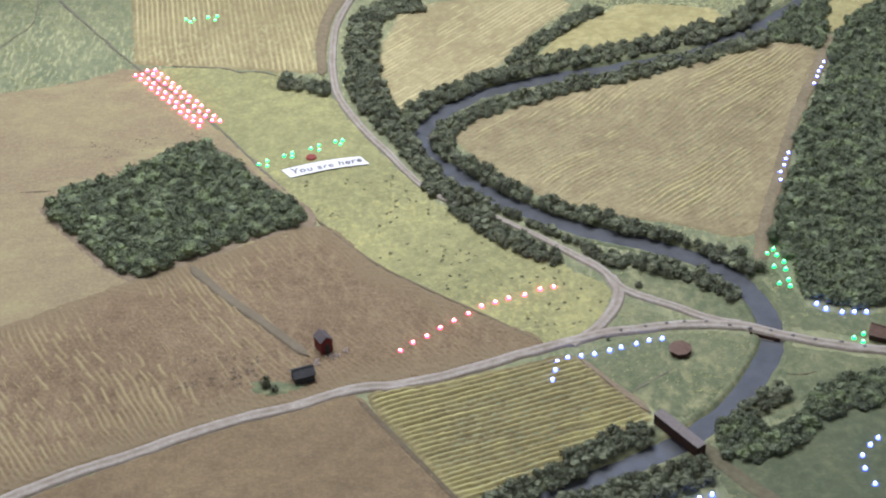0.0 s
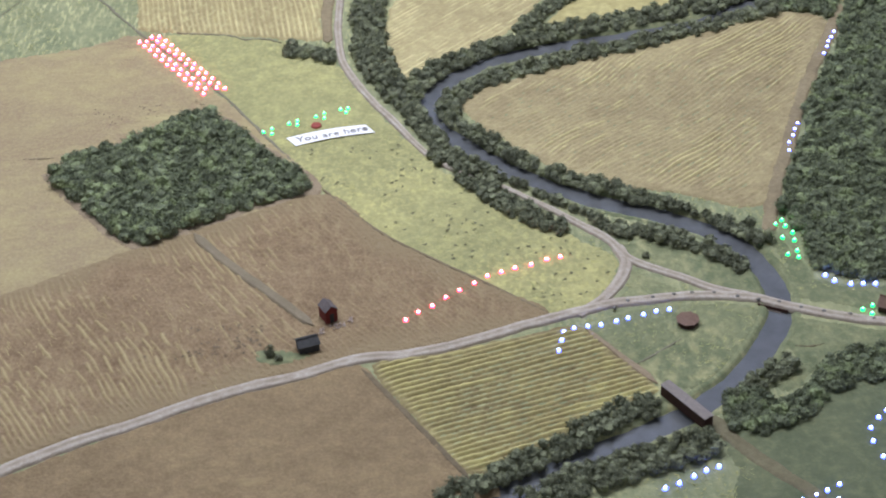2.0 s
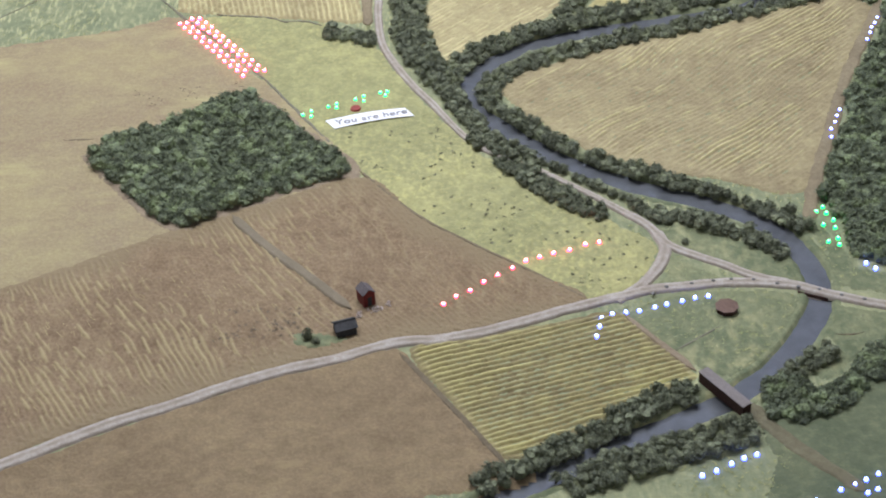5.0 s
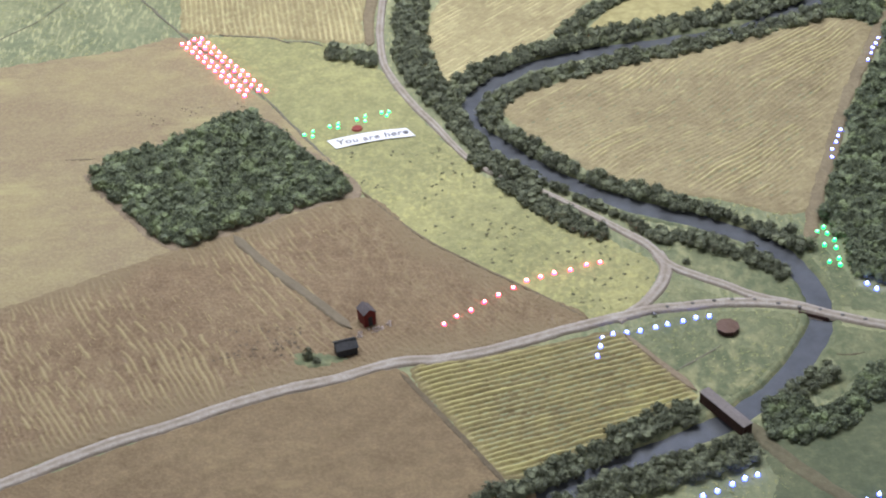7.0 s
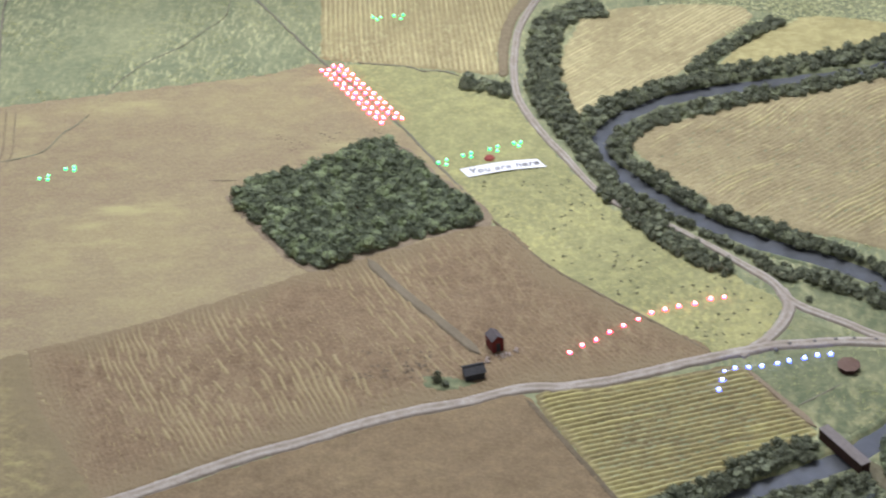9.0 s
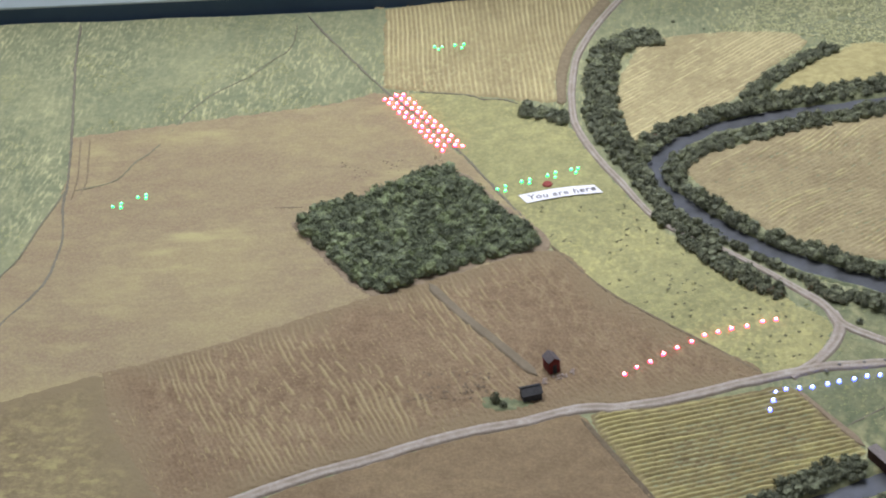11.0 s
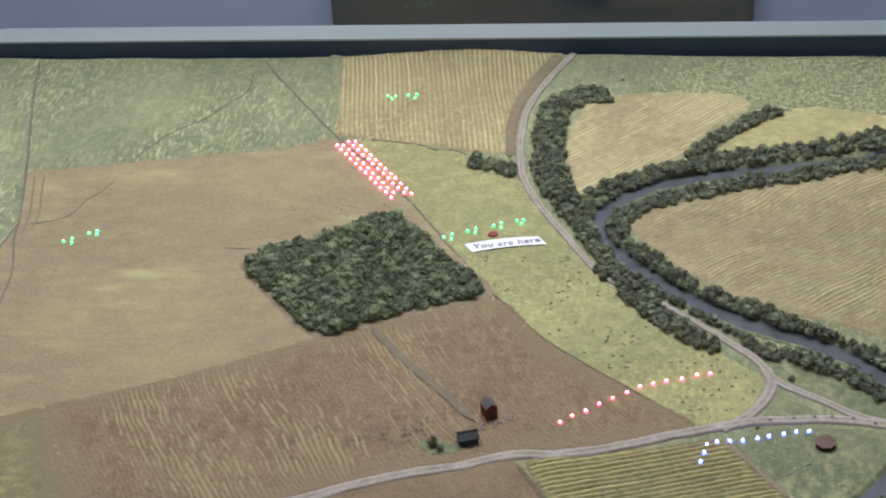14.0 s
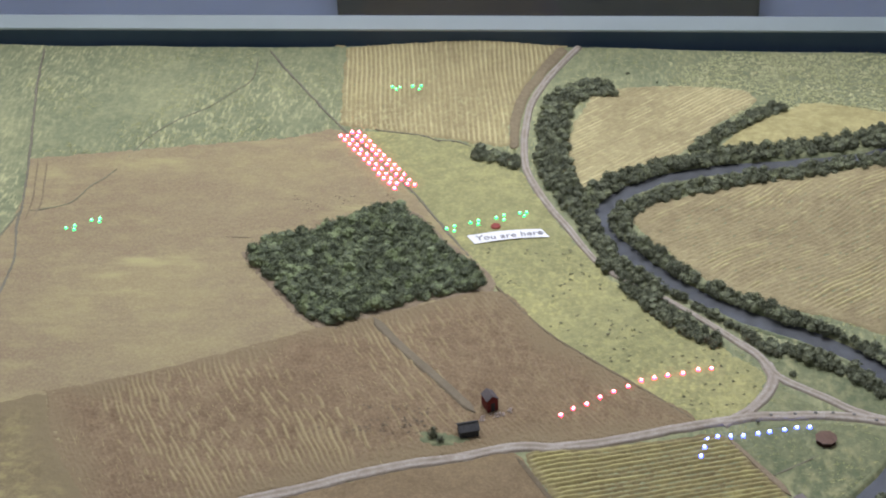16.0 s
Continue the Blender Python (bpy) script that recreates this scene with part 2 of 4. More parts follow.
# ---- plan: centre lines and outlines on the model, metres from the label's corner ----
MAIN_ROAD = [(-0.2381, -0.4467), (-0.1983, -0.4265), (-0.1585, -0.4073), (-0.1166, -0.392), (-0.0748, -0.3738), (-0.031, -0.3586), (0.0129, -0.3484), (0.0577, -0.3332), (0.0956, -0.3322), (0.1415, -0.323), (0.1883, -0.3078), (0.2191, -0.2987), (0.2659, -0.2865), (0.2898, -0.2845), (0.3366, -0.2834), (0.3815, -0.2913), (0.4104, -0.3064), (0.4503, -0.3244), (0.4881, -0.3364)]
NORTH_ROAD = [(0.1109, 0.4182), (0.0904, 0.3729), (0.0709, 0.3237), (0.0573, 0.2762), (0.0536, 0.2365), (0.0519, 0.1987), (0.0532, 0.1618), (0.0564, 0.1321), (0.0686, 0.0918), (0.0838, 0.0537), (0.102, 0.0163), (0.1163, -0.0165), (0.1315, -0.0466), (0.1517, -0.0728), (0.1738, -0.089), (0.1949, -0.1072), (0.218, -0.1304), (0.2381, -0.1515), (0.2572, -0.1737), (0.2763, -0.1958), (0.2884, -0.222), (0.3005, -0.2361), (0.3315, -0.2582), (0.3495, -0.2733), (0.3615, -0.2803), (0.3795, -0.2878)]
LINK_ROAD = [(0.2834, -0.2089), (0.2875, -0.2281), (0.2826, -0.2482), (0.2698, -0.2694), (0.2559, -0.2845), (0.238, -0.2976)]
RIVER = [(0.4907, 0.2063), (0.4629, 0.1893), (0.4274, 0.1687), (0.3856, 0.1583), (0.3462, 0.151), (0.3079, 0.145), (0.2675, 0.1381), (0.237, 0.131), (0.2054, 0.1192), (0.1769, 0.1015), (0.1533, 0.0808), (0.1396, 0.0579), (0.1359, 0.0318), (0.1421, 0.0043), (0.1583, -0.0195), (0.1846, -0.0546), (0.2188, -0.093), (0.2569, -0.1222), (0.291, -0.1454), (0.322, -0.1615), (0.352, -0.1816), (0.377, -0.2038), (0.3921, -0.2279), (0.4002, -0.2521), (0.4043, -0.2792), (0.4024, -0.3014), (0.3946, -0.3275), (0.3788, -0.3547), (0.3551, -0.3849), (0.3274, -0.4091), (0.3135, -0.4201), (0.2917, -0.4312), (0.2609, -0.4454), (0.2311, -0.4585), (0.2013, -0.4727), (0.1775, -0.4868), (0.1566, -0.4959)]
T_ROADSIDE = [(0.1494, 0.3127), (0.1137, 0.3056), (0.0931, 0.2823), (0.0855, 0.2367), (0.0828, 0.1959), (0.0841, 0.1551), (0.0924, 0.1089), (0.1076, 0.0699), (0.1168, 0.0426)]
T_NORTHBANK = [(0.1284, 0.0802), (0.1619, 0.1114), (0.1924, 0.1291), (0.2348, 0.1496), (0.284, 0.1644), (0.346, 0.1778), (0.4087, 0.192), (0.4544, 0.2122)]
T_SPUR = [(0.2396, 0.1694), (0.2621, 0.2016), (0.2895, 0.2317), (0.3228, 0.2606), (0.3395, 0.2671)]
T_HEDGE = [(0.0014, 0.163), (0.0234, 0.1535), (0.0474, 0.1421)]
T_SOUTHBANK = [(0.12, 0.0142), (0.1323, -0.0145), (0.1425, -0.0425), (0.1587, -0.0749), (0.1789, -0.1092), (0.2011, -0.1425), (0.2282, -0.1667), (0.2433, -0.1777)]
T_SOUTHSTRIP = [(0.1687, -0.0718), (0.1949, -0.1011), (0.227, -0.1354), (0.2581, -0.1636), (0.2852, -0.1837), (0.3172, -0.1958), (0.3442, -0.2119), (0.3642, -0.231), (0.3842, -0.2511)]
T_INNER = [(0.5058, 0.1882), (0.4858, 0.1747), (0.41, 0.1474), (0.3798, 0.1386), (0.3377, 0.1241), (0.2915, 0.1146), (0.2513, 0.0983), (0.2109, 0.0847), (0.1813, 0.068), (0.1626, 0.0461), (0.1559, 0.0258), (0.1642, -0.0046), (0.1854, -0.0365), (0.2096, -0.0657), (0.2327, -0.0879), (0.2648, -0.1101), (0.2979, -0.1313), (0.3289, -0.1565), (0.3549, -0.1746), (0.381, -0.1927), (0.398, -0.2068), (0.404, -0.2188)]
P_NECLUMP = [(0.5018, 0.1862), (0.5415, 0.2409), (0.5653, 0.2764), (0.5953, 0.2723), (0.5746, 0.2034), (0.5648, 0.1619), (0.5488, 0.1578), (0.5278, 0.168)]
P_EASTWOOD = [(0.6323, 0.2398), (0.5925, 0.2014), (0.5707, 0.1669), (0.547, 0.1062), (0.5174, 0.0436), (0.4946, -0.0009), (0.4739, -0.0484), (0.4533, -0.1079), (0.4365, -0.1513), (0.4257, -0.1846), (0.4319, -0.2148), (0.4369, -0.2359), (0.444, -0.2651), (0.462, -0.2781), (0.5038, -0.28), (0.5645, -0.288), (0.727, 0.2377)]
P_RIVERWOOD = [(0.3334, -0.4161), (0.3462, -0.405), (0.3691, -0.4019), (0.3692, -0.419), (0.394, -0.4099), (0.4207, -0.3797), (0.4495, -0.3646), (0.4813, -0.3615), (0.523, -0.3614), (0.5103, -0.4046), (0.4705, -0.4017), (0.4387, -0.4078), (0.4149, -0.4179), (0.3952, -0.44), (0.3455, -0.4562), (0.3325, -0.4392)]
T_BANK = [(0.3453, -0.413), (0.3592, -0.4019), (0.376, -0.3899), (0.3968, -0.3767)]
T_BEND = [(0.1155, 0.042), (0.1265, 0.01), (0.1402, -0.0311)]
F_ISLAND = [(0.2895, -0.2379), (0.2837, -0.2684), (0.2709, -0.2867), (0.3028, -0.2892), (0.3354, -0.2872), (0.3119, -0.2613)]
F_STRIP = [(0.262, -0.1738), (0.2977, -0.2308), (0.3351, -0.2621), (0.3808, -0.2911), (0.3977, -0.2647), (0.3827, -0.246), (0.3417, -0.2234), (0.3036, -0.1908)]
T_OVER = [(0.1375, -0.0486), (0.1557, -0.0728), (0.1778, -0.0951), (0.1889, -0.1072)]
T_LOWNORTH = [(0.2855, -0.4082), (0.2627, -0.4122), (0.2398, -0.4233), (0.225, -0.4364), (0.2022, -0.4536), (0.1793, -0.4657), (0.1535, -0.4788), (0.1327, -0.4879), (0.1158, -0.497)]
T_LOWSOUTH = [(0.3197, -0.4603), (0.2899, -0.4664), (0.2591, -0.4765), (0.2293, -0.4856), (0.1995, -0.4968), (0.1757, -0.5089)]
P_WOOD = [(-0.2202, -0.0315), (-0.1512, 0.0092), (-0.0801, 0.0523), (-0.0268, -0.0133), (0.0258, -0.0871), (-0.0341, -0.1134), (-0.0919, -0.1428), (-0.1308, -0.158), (-0.1723, -0.1116)]
F_PLOUGH = [(-0.3685, -0.2638), (-0.3715, -0.2658), (-0.2624, -0.2247), (-0.1328, -0.1621), (-0.05, -0.1276), (0.0359, -0.0972), (0.0814, -0.1618), (0.1287, -0.2102), (0.1689, -0.2474), (0.2161, -0.2927), (0.1494, -0.3159), (0.0956, -0.3271), (0.0577, -0.3292), (0.0128, -0.3434), (-0.031, -0.3536), (-0.0749, -0.3688), (-0.1177, -0.385), (-0.1596, -0.4002), (-0.1994, -0.4184), (-0.2392, -0.4397), (-0.2651, -0.4538), (-0.2756, -0.4565), (-0.3109, -0.3943), (-0.3477, -0.3326)]
F_LAWN = [(0.2441, -0.3168), (0.2888, -0.2925), (0.3347, -0.2924), (0.3795, -0.3004), (0.3856, -0.3205), (0.3668, -0.3507), (0.3421, -0.3779), (0.3163, -0.398), (0.2944, -0.386), (0.2653, -0.3469)]
F_VERGE = [(0.4085, -0.3204), (0.4483, -0.3334), (0.4852, -0.3464), (0.5409, -0.3624), (0.538, -0.3724), (0.4505, -0.3626), (0.4197, -0.3767), (0.394, -0.4059), (0.3751, -0.4009), (0.4008, -0.3717), (0.3957, -0.3486)]
F_CLEARING = [(0.4188, -0.1836), (0.4219, -0.2097), (0.433, -0.2399), (0.4411, -0.2701), (0.461, -0.2831), (0.5018, -0.2861), (0.5605, -0.301), (0.5458, -0.3463), (0.4911, -0.3243), (0.4542, -0.3083), (0.4203, -0.2953), (0.4202, -0.2701), (0.419, -0.2399), (0.4099, -0.2077)]
T_NORTHEAST = [(0.4336, 0.1907), (0.4711, 0.2137), (0.5016, 0.2419), (0.5204, 0.2724)]
F_PASTURE = [(0.3396, -0.4602), (0.3942, -0.445), (0.415, -0.4209), (0.4378, -0.4108), (0.4695, -0.4047), (0.5272, -0.4076), (0.4753, -0.5741), (0.3322, -0.5575), (0.3457, -0.4903)]
F_STUBBLE = [(-0.2371, -0.4538), (-0.1973, -0.4345), (-0.1574, -0.4143), (-0.1166, -0.3981), (-0.0738, -0.3799), (-0.0309, -0.3647), (0.0129, -0.3545), (0.0578, -0.3393), (0.0911, -0.3986), (0.1356, -0.4769), (0.1198, -0.501), (-0.2253, -0.5272)]
F_VINE = [(0.0697, -0.3403), (0.1256, -0.3321), (0.1943, -0.3179), (0.2381, -0.3127), (0.2623, -0.3509), (0.2885, -0.3951), (0.2626, -0.4082), (0.2259, -0.4314), (0.1803, -0.4566), (0.1356, -0.4728), (0.0992, -0.4056)]
F_TAN = [(-0.3378, 0.1779), (-0.2141, 0.199), (-0.154, 0.2176), (-0.1144, 0.1507), (-0.0662, 0.0861), (-0.0189, 0.0038), (0.0308, -0.0932), (-0.0489, -0.1357), (-0.1327, -0.1702), (-0.2603, -0.2358), (-0.3503, -0.2703), (-0.3356, -0.3324), (-0.3007, -0.3995), (-0.3243, -0.4759), (-0.34, -0.49), (-0.62, -0.52), (-0.62, -0.27), (-0.5236, -0.1519), (-0.5027, -0.1047), (-0.4943, -0.0821), (-0.4893, -0.0457), (-0.4864, -0.0224), (-0.4792, 0.0158), (-0.4799, 0.0666), (-0.4891, 0.1218), (-0.4931, 0.1473), (-0.4925, 0.1495), (-0.4792, 0.1531)]
F_NORTHROWS = [(-0.1746, 0.4172), (-0.1716, 0.4161), (-0.1572, 0.2397), (-0.1581, 0.2307), (-0.127, 0.2209), (-0.0558, 0.2042), (-0.0178, 0.1943), (0.0351, 0.1831), (0.0318, 0.2241), (0.0413, 0.2906), (0.0636, 0.3597), (0.0861, 0.4159), (0.083, 0.4219), (-0.0366, 0.4313)]
NORTH_MARGIN = [(0.092, 0.4157), (0.0706, 0.3595), (0.0472, 0.2904), (0.0408, 0.2238), (0.0412, 0.176)]
F_WEDGE = [(0.1465, 0.3048), (0.2306, 0.3145), (0.2978, 0.3048), (0.299, 0.279), (0.2657, 0.2471), (0.2246, 0.1866), (0.1804, 0.142), (0.1283, 0.1005), (0.1103, 0.1085), (0.104, 0.1487), (0.1105, 0.2102), (0.1269, 0.2685)]
F_SMALL = [(0.2877, 0.2079), (0.3484, 0.2629), (0.3817, 0.2781), (0.4605, 0.2546), (0.4565, 0.2226), (0.3984, 0.2057), (0.3351, 0.1879), (0.2761, 0.1764)]
F_CORNER = [(0.5995, 0.3084), (0.6828, 0.2954), (0.6357, 0.2332), (0.5892, 0.1994), (0.5753, 0.2015)]
F_TRIANGLE = [(0.1756, 0.0441), (0.1953, 0.063), (0.2377, 0.0815), (0.2898, 0.1004), (0.3487, 0.1181), (0.4081, 0.1344), (0.4724, 0.1684), (0.5029, 0.173), (0.5458, 0.1568), (0.5261, 0.1073), (0.4985, 0.0345), (0.4679, -0.0333), (0.4442, -0.0968), (0.4206, -0.1533), (0.3977, -0.1564), (0.3617, -0.1352), (0.3147, -0.1171), (0.2667, -0.093), (0.2295, -0.0566), (0.2023, -0.0195), (0.1799, 0.014)]
F_MEADOW = [(-0.1309, 0.211), (-0.0107, 0.1872), (0.0434, 0.1442), (0.0596, 0.1027), (0.1021, 0.0034), (0.1518, -0.083), (0.199, -0.1243), (0.2534, -0.1959), (0.2794, -0.221), (0.2756, -0.2462), (0.2519, -0.2815), (0.2191, -0.2926), (0.1689, -0.2494), (0.1237, -0.2072), (0.0753, -0.1547), (0.0359, -0.0972), (-0.0189, 0.0038), (-0.0702, 0.0981)]
TRACK_NORTH = [(-0.2651, 0.4157), (-0.2181, 0.3293), (-0.153, 0.2206), (-0.1084, 0.1576), (-0.0662, 0.0921), (-0.0189, 0.0038), (0.0308, -0.0871)]
TRACK_WEST = [(-0.5475, 0.4211), (-0.5343, 0.3379), (-0.508, 0.2132), (-0.4992, 0.171), (-0.4843, 0.0979), (-0.476, 0.0518), (-0.4718, 0.0152), (-0.4613, -0.0274), (-0.4561, -0.0561), (-0.4548, -0.0897), (-0.4561, -0.1163), (-0.4586, -0.1312), (-0.4668, -0.1537), (-0.4778, -0.1756), (-0.489, -0.2048)]
TRACK_RUT = [(-0.4831, 0.1458), (-0.475, 0.1036), (-0.4678, 0.0629), (-0.4651, 0.0237)]
TRACK_RUT2 = [(-0.4722, 0.1431), (-0.4649, 0.1033), (-0.457, 0.0592), (-0.4574, 0.0291)]
TRACK_SIDE = [(-0.5236, -0.1519), (-0.5027, -0.1047), (-0.4943, -0.0821), (-0.4893, -0.0457), (-0.4864, -0.0224), (-0.4792, 0.0158), (-0.4745, 0.045)]
TRACK_FAINT = [(-0.2761, 0.3975), (-0.2753, 0.3364), (-0.2934, 0.3049), (-0.3144, 0.2701), (-0.3463, 0.2379), (-0.3693, 0.2011), (-0.3803, 0.1663), (-0.3906, 0.1275)]
TRACK_FAINT2 = [(-0.3906, 0.1275), (-0.4014, 0.1052), (-0.4114, 0.0914), (-0.4219, 0.0618), (-0.4369, 0.0498), (-0.4639, 0.0403)]
TRACK_HEDGE = [(-0.1157, 0.2177), (-0.1064, 0.2139), (-0.0805, 0.2088), (-0.0573, 0.2024), (-0.0453, 0.1936), (-0.0225, 0.1911), (-0.0057, 0.1799)]
TRACK_VINE = [(0.2423, -0.3141), (0.2456, -0.3202), (0.2672, -0.3554), (0.2887, -0.389)]
TRACK_VERGE = [(0.403, -0.3558), (0.4142, -0.3576), (0.4265, -0.356)]
TRACK_STUB = [(-0.247, -0.0062), (-0.241, -0.0068), (-0.218, -0.0082)]
TRACK_BARN = [(-0.0808, -0.1468), (-0.0504, -0.1923), (-0.01, -0.2437), (0.0234, -0.288)]
TRACK_FIELD = [(0.0608, -0.3453), (0.0911, -0.3986), (0.1225, -0.4548), (0.1366, -0.4809)]
TRACK_EAST = [(0.5737, 0.1831), (0.5489, 0.1275), (0.5193, 0.0698), (0.4896, 0.0041), (0.4611, -0.0716), (0.4394, -0.1241), (0.4237, -0.1745), (0.4129, -0.2067)]
TRACK_BRIDGE = [(0.3245, -0.4312), (0.3296, -0.4492), (0.3406, -0.4672), (0.3536, -0.4863), (0.3697, -0.5073), (0.3857, -0.5283)]
TRACK_EDGE = [(0.0308, -0.0871), (0.0814, -0.1618), (0.1287, -0.2102), (0.1689, -0.2474), (0.2151, -0.2927)]
TRACK_PAV = [(0.3164, -0.337), (0.2954, -0.3512), (0.2755, -0.3645)]
RED_LINE = [(0.0983, -0.2858), (0.1092, -0.2767), (0.1211, -0.2697), (0.133, -0.2596), (0.145, -0.2515), (0.1579, -0.2434), (0.1698, -0.2343), (0.1817, -0.2303), (0.1937, -0.2262), (0.2076, -0.2232), (0.2216, -0.2171), (0.2335, -0.2151)]
BLUE_LINE = [(0.2174, -0.3379), (0.2213, -0.3259), (0.2242, -0.3158), (0.2331, -0.3117), (0.2441, -0.3107), (0.2551, -0.3097), (0.268, -0.3066), (0.2779, -0.3036), (0.2909, -0.3006), (0.3018, -0.2975), (0.3128, -0.2965)]
BLUE_EAST = [(0.5519, 0.1295), (0.547, 0.1194), (0.542, 0.1113), (0.5381, 0.1012), (0.5321, 0.089), (0.4778, -0.0342), (0.4729, -0.0443), (0.469, -0.0544), (0.463, -0.0655), (0.4601, -0.0787)]
BLUE_SOUTH = [(0.448, -0.2661), (0.454, -0.2741), (0.466, -0.2801), (0.476, -0.2811), (0.4859, -0.2821), (0.4538, -0.4358), (0.4459, -0.4429), (0.437, -0.4539), (0.4351, -0.468), (0.4381, -0.485), (0.2752, -0.5005), (0.2861, -0.4965), (0.298, -0.4904), (0.3079, -0.4854), (0.3178, -0.4824), (0.3698, -0.5233), (0.3807, -0.5193), (0.3896, -0.5152), (0.3995, -0.5102), (0.3509, -0.5324), (0.3877, -0.5283), (0.3956, -0.5252)]
GREEN_EAST = [(0.4297, -0.1845), (0.4228, -0.1906), (0.4308, -0.1936), (0.4348, -0.2037), (0.4249, -0.2097), (0.4338, -0.2148), (0.424, -0.2339), (0.4329, -0.2299), (0.432, -0.2389), (0.4671, -0.3143), (0.4761, -0.3103), (0.4731, -0.3203)]
GREEN_MID = [(-0.022, 0.0148), (-0.014, 0.0198), (-0.0139, 0.0108), (0.002, 0.0267), (0.01, 0.0306), (0.01, 0.0237), (0.028, 0.0365), (0.036, 0.0413), (0.036, 0.0325), (0.0519, 0.0461), (0.0589, 0.0471), (0.0569, 0.0402)]
GREEN_FAR = [(-0.1057, 0.3203), (-0.1007, 0.3132), (-0.0967, 0.3181), (-0.0817, 0.3207), (-0.0736, 0.3125), (-0.0717, 0.3214), (-0.4173, 0.01), (-0.4092, 0.0149), (-0.4081, 0.0078), (-0.3941, 0.0256), (-0.3861, 0.0294), (-0.385, 0.0234)]
UNLIT_ROAD = [(0.2689, -0.2936), (0.2808, -0.2855), (0.3017, -0.2834), (0.3197, -0.2814), (0.3346, -0.2814), (0.3525, -0.2833), (0.3705, -0.2903), (0.3865, -0.2964), (0.4024, -0.3014), (0.4184, -0.3104), (0.4353, -0.3174), (0.4553, -0.3234), (0.4722, -0.3314)]


# ---- geometry helpers ----
def smoothstep(a, b_, x):
    t = np.clip((x - a) / (b_ - a), 0, 1)
    return t * t * (3 - 2 * t)


def spline(points, step=0.004, closed=False):
    """Points along a smooth curve through the given ones."""
    p = np.array(points, float)
    n = len(p)
    out = []
    for i in range(n if closed else n - 1):
        idx = [(i + k) % n if closed else min(max(i + k, 0), n - 1) for k in (-1, 0, 1, 2)]
        a, b_, c, d = p[idx]
        m = max(2, int(np.linalg.norm(c - b_) / step))
        for t in np.arange(m) / m:
            out.append(0.5 * (2 * b_ + (c - a) * t + (2 * a - 5 * b_ + 4 * c - d) * t * t + (3 * b_ - a - 3 * c + d) * t ** 3))
    if not closed:
        out.append(p[-1])
    return np.array(out)


def line_distance(px, py, line, closed=False):
    best = np.full(px.shape, 1e9)
    ends = np.roll(line, -1, 0) if closed else line[1:]
    for a, b_ in zip(line if closed else line[:-1], ends):
        d = b_ - a
        t = np.clip(((px - a[0]) * d[0] + (py - a[1]) * d[1]) / (d @ d + 1e-12), 0, 1)
        best = np.minimum(best, np.hypot(px - a[0] - t * d[0], py - a[1] - t * d[1]))
    return best


def inside(px, py, line):
    r = np.zeros(px.shape, bool)
    for a, b_ in zip(line, np.roll(line, -1, 0)):
        cross = (a[1] > py) != (b_[1] > py)
        r ^= cross & (px < (b_[0] - a[0]) * (py - a[1]) / (b_[1] - a[1] + 1e-12) + a[0])
    return r


def wave_noise(x, y, scale, seed):
    """Smooth noise of about -1 to 1 for arrays, as a sum of turned waves."""
    g = np.random.RandomState(seed)
    s = np.zeros(np.shape(x))
    for k in range(9):
        a, ph, f = g.uniform(0, 6.28), g.uniform(0, 6.28), scale * g.uniform(0.5, 1.9)
        s = s + np.sin(f * (x * math.cos(a) + y * math.sin(a)) + ph)
    return s / 3.2


def relief(x, y):
    """Gentle swell of the model, highest along its far edge."""
    return 0.0045 * np.exp(-((x - 0.0) / 0.13) ** 2) * smoothstep(0.24, 0.42, y) + 0.0012 * wave_noise(x, y, 26, 5) * smoothstep(0.2, 0.4, y) - 0.0035 * smoothstep(0.12, 0.5, x) * smoothstep(0.3, 0.42, y)


RIVER_LINE = spline([(0.60, 0.31), (0.545, 0.247)] + RIVER + [(0.10, -0.53), (0.04, -0.58)], 0.006)
RIVER_HALF = 0.0098


def link_mesh(name, verts, faces, mat, parent=None, smooth=True, attr=None, rim=None):
    me = bpy.data.meshes.new(name)
    v = np.asarray(verts, np.float32)
    f = np.asarray(faces, np.int32)
    n = f.shape[1]
    me.vertices.add(len(v))
    me.vertices.foreach_set("co", v.ravel())
    me.loops.add(f.size)
    me.loops.foreach_set("vertex_index", f.ravel())
    me.polygons.add(len(f))
    me.polygons.foreach_set("loop_start", np.arange(0, f.size, n, dtype=np.int32))
    me.update(calc_edges=True)
    me.polygons.foreach_set("use_smooth", np.full(len(f), smooth))
    if attr is not None:
        me.attributes.new("ridge", "FLOAT", "POINT").data.foreach_set("value", np.asarray(attr, np.float32))
    if rim is not None:
        me.attributes.new("rim", "FLOAT", "POINT").data.foreach_set("value", np.asarray(rim, np.float32))
    me.materials.append(mat)
    me.validate()
    ob = new(name, me)
    ob.parent = parent
    return ob


def grid(xs, ys, keep, z):
    """Quads over xs by ys where keep holds at a corner; returns verts, faces and the used index."""
    nx, ny = len(xs), len(ys)
    idx = np.arange(nx * ny).reshape(ny, nx)
    k = keep[:-1, :-1] | keep[1:, :-1] | keep[:-1, 1:] | keep[1:, 1:]
    q = np.stack([idx[:-1, :-1], idx[:-1, 1:], idx[1:, 1:], idx[1:, :-1]], -1)[k]
    used = np.unique(q)
    back = np.zeros(nx * ny, np.int64)
    back[used] = np.arange(len(used))
    X, Y = np.meshgrid(xs, ys)
    v = np.stack([X.ravel(), Y.ravel(), z.ravel()], -1)[used]
    return v, back[q], used


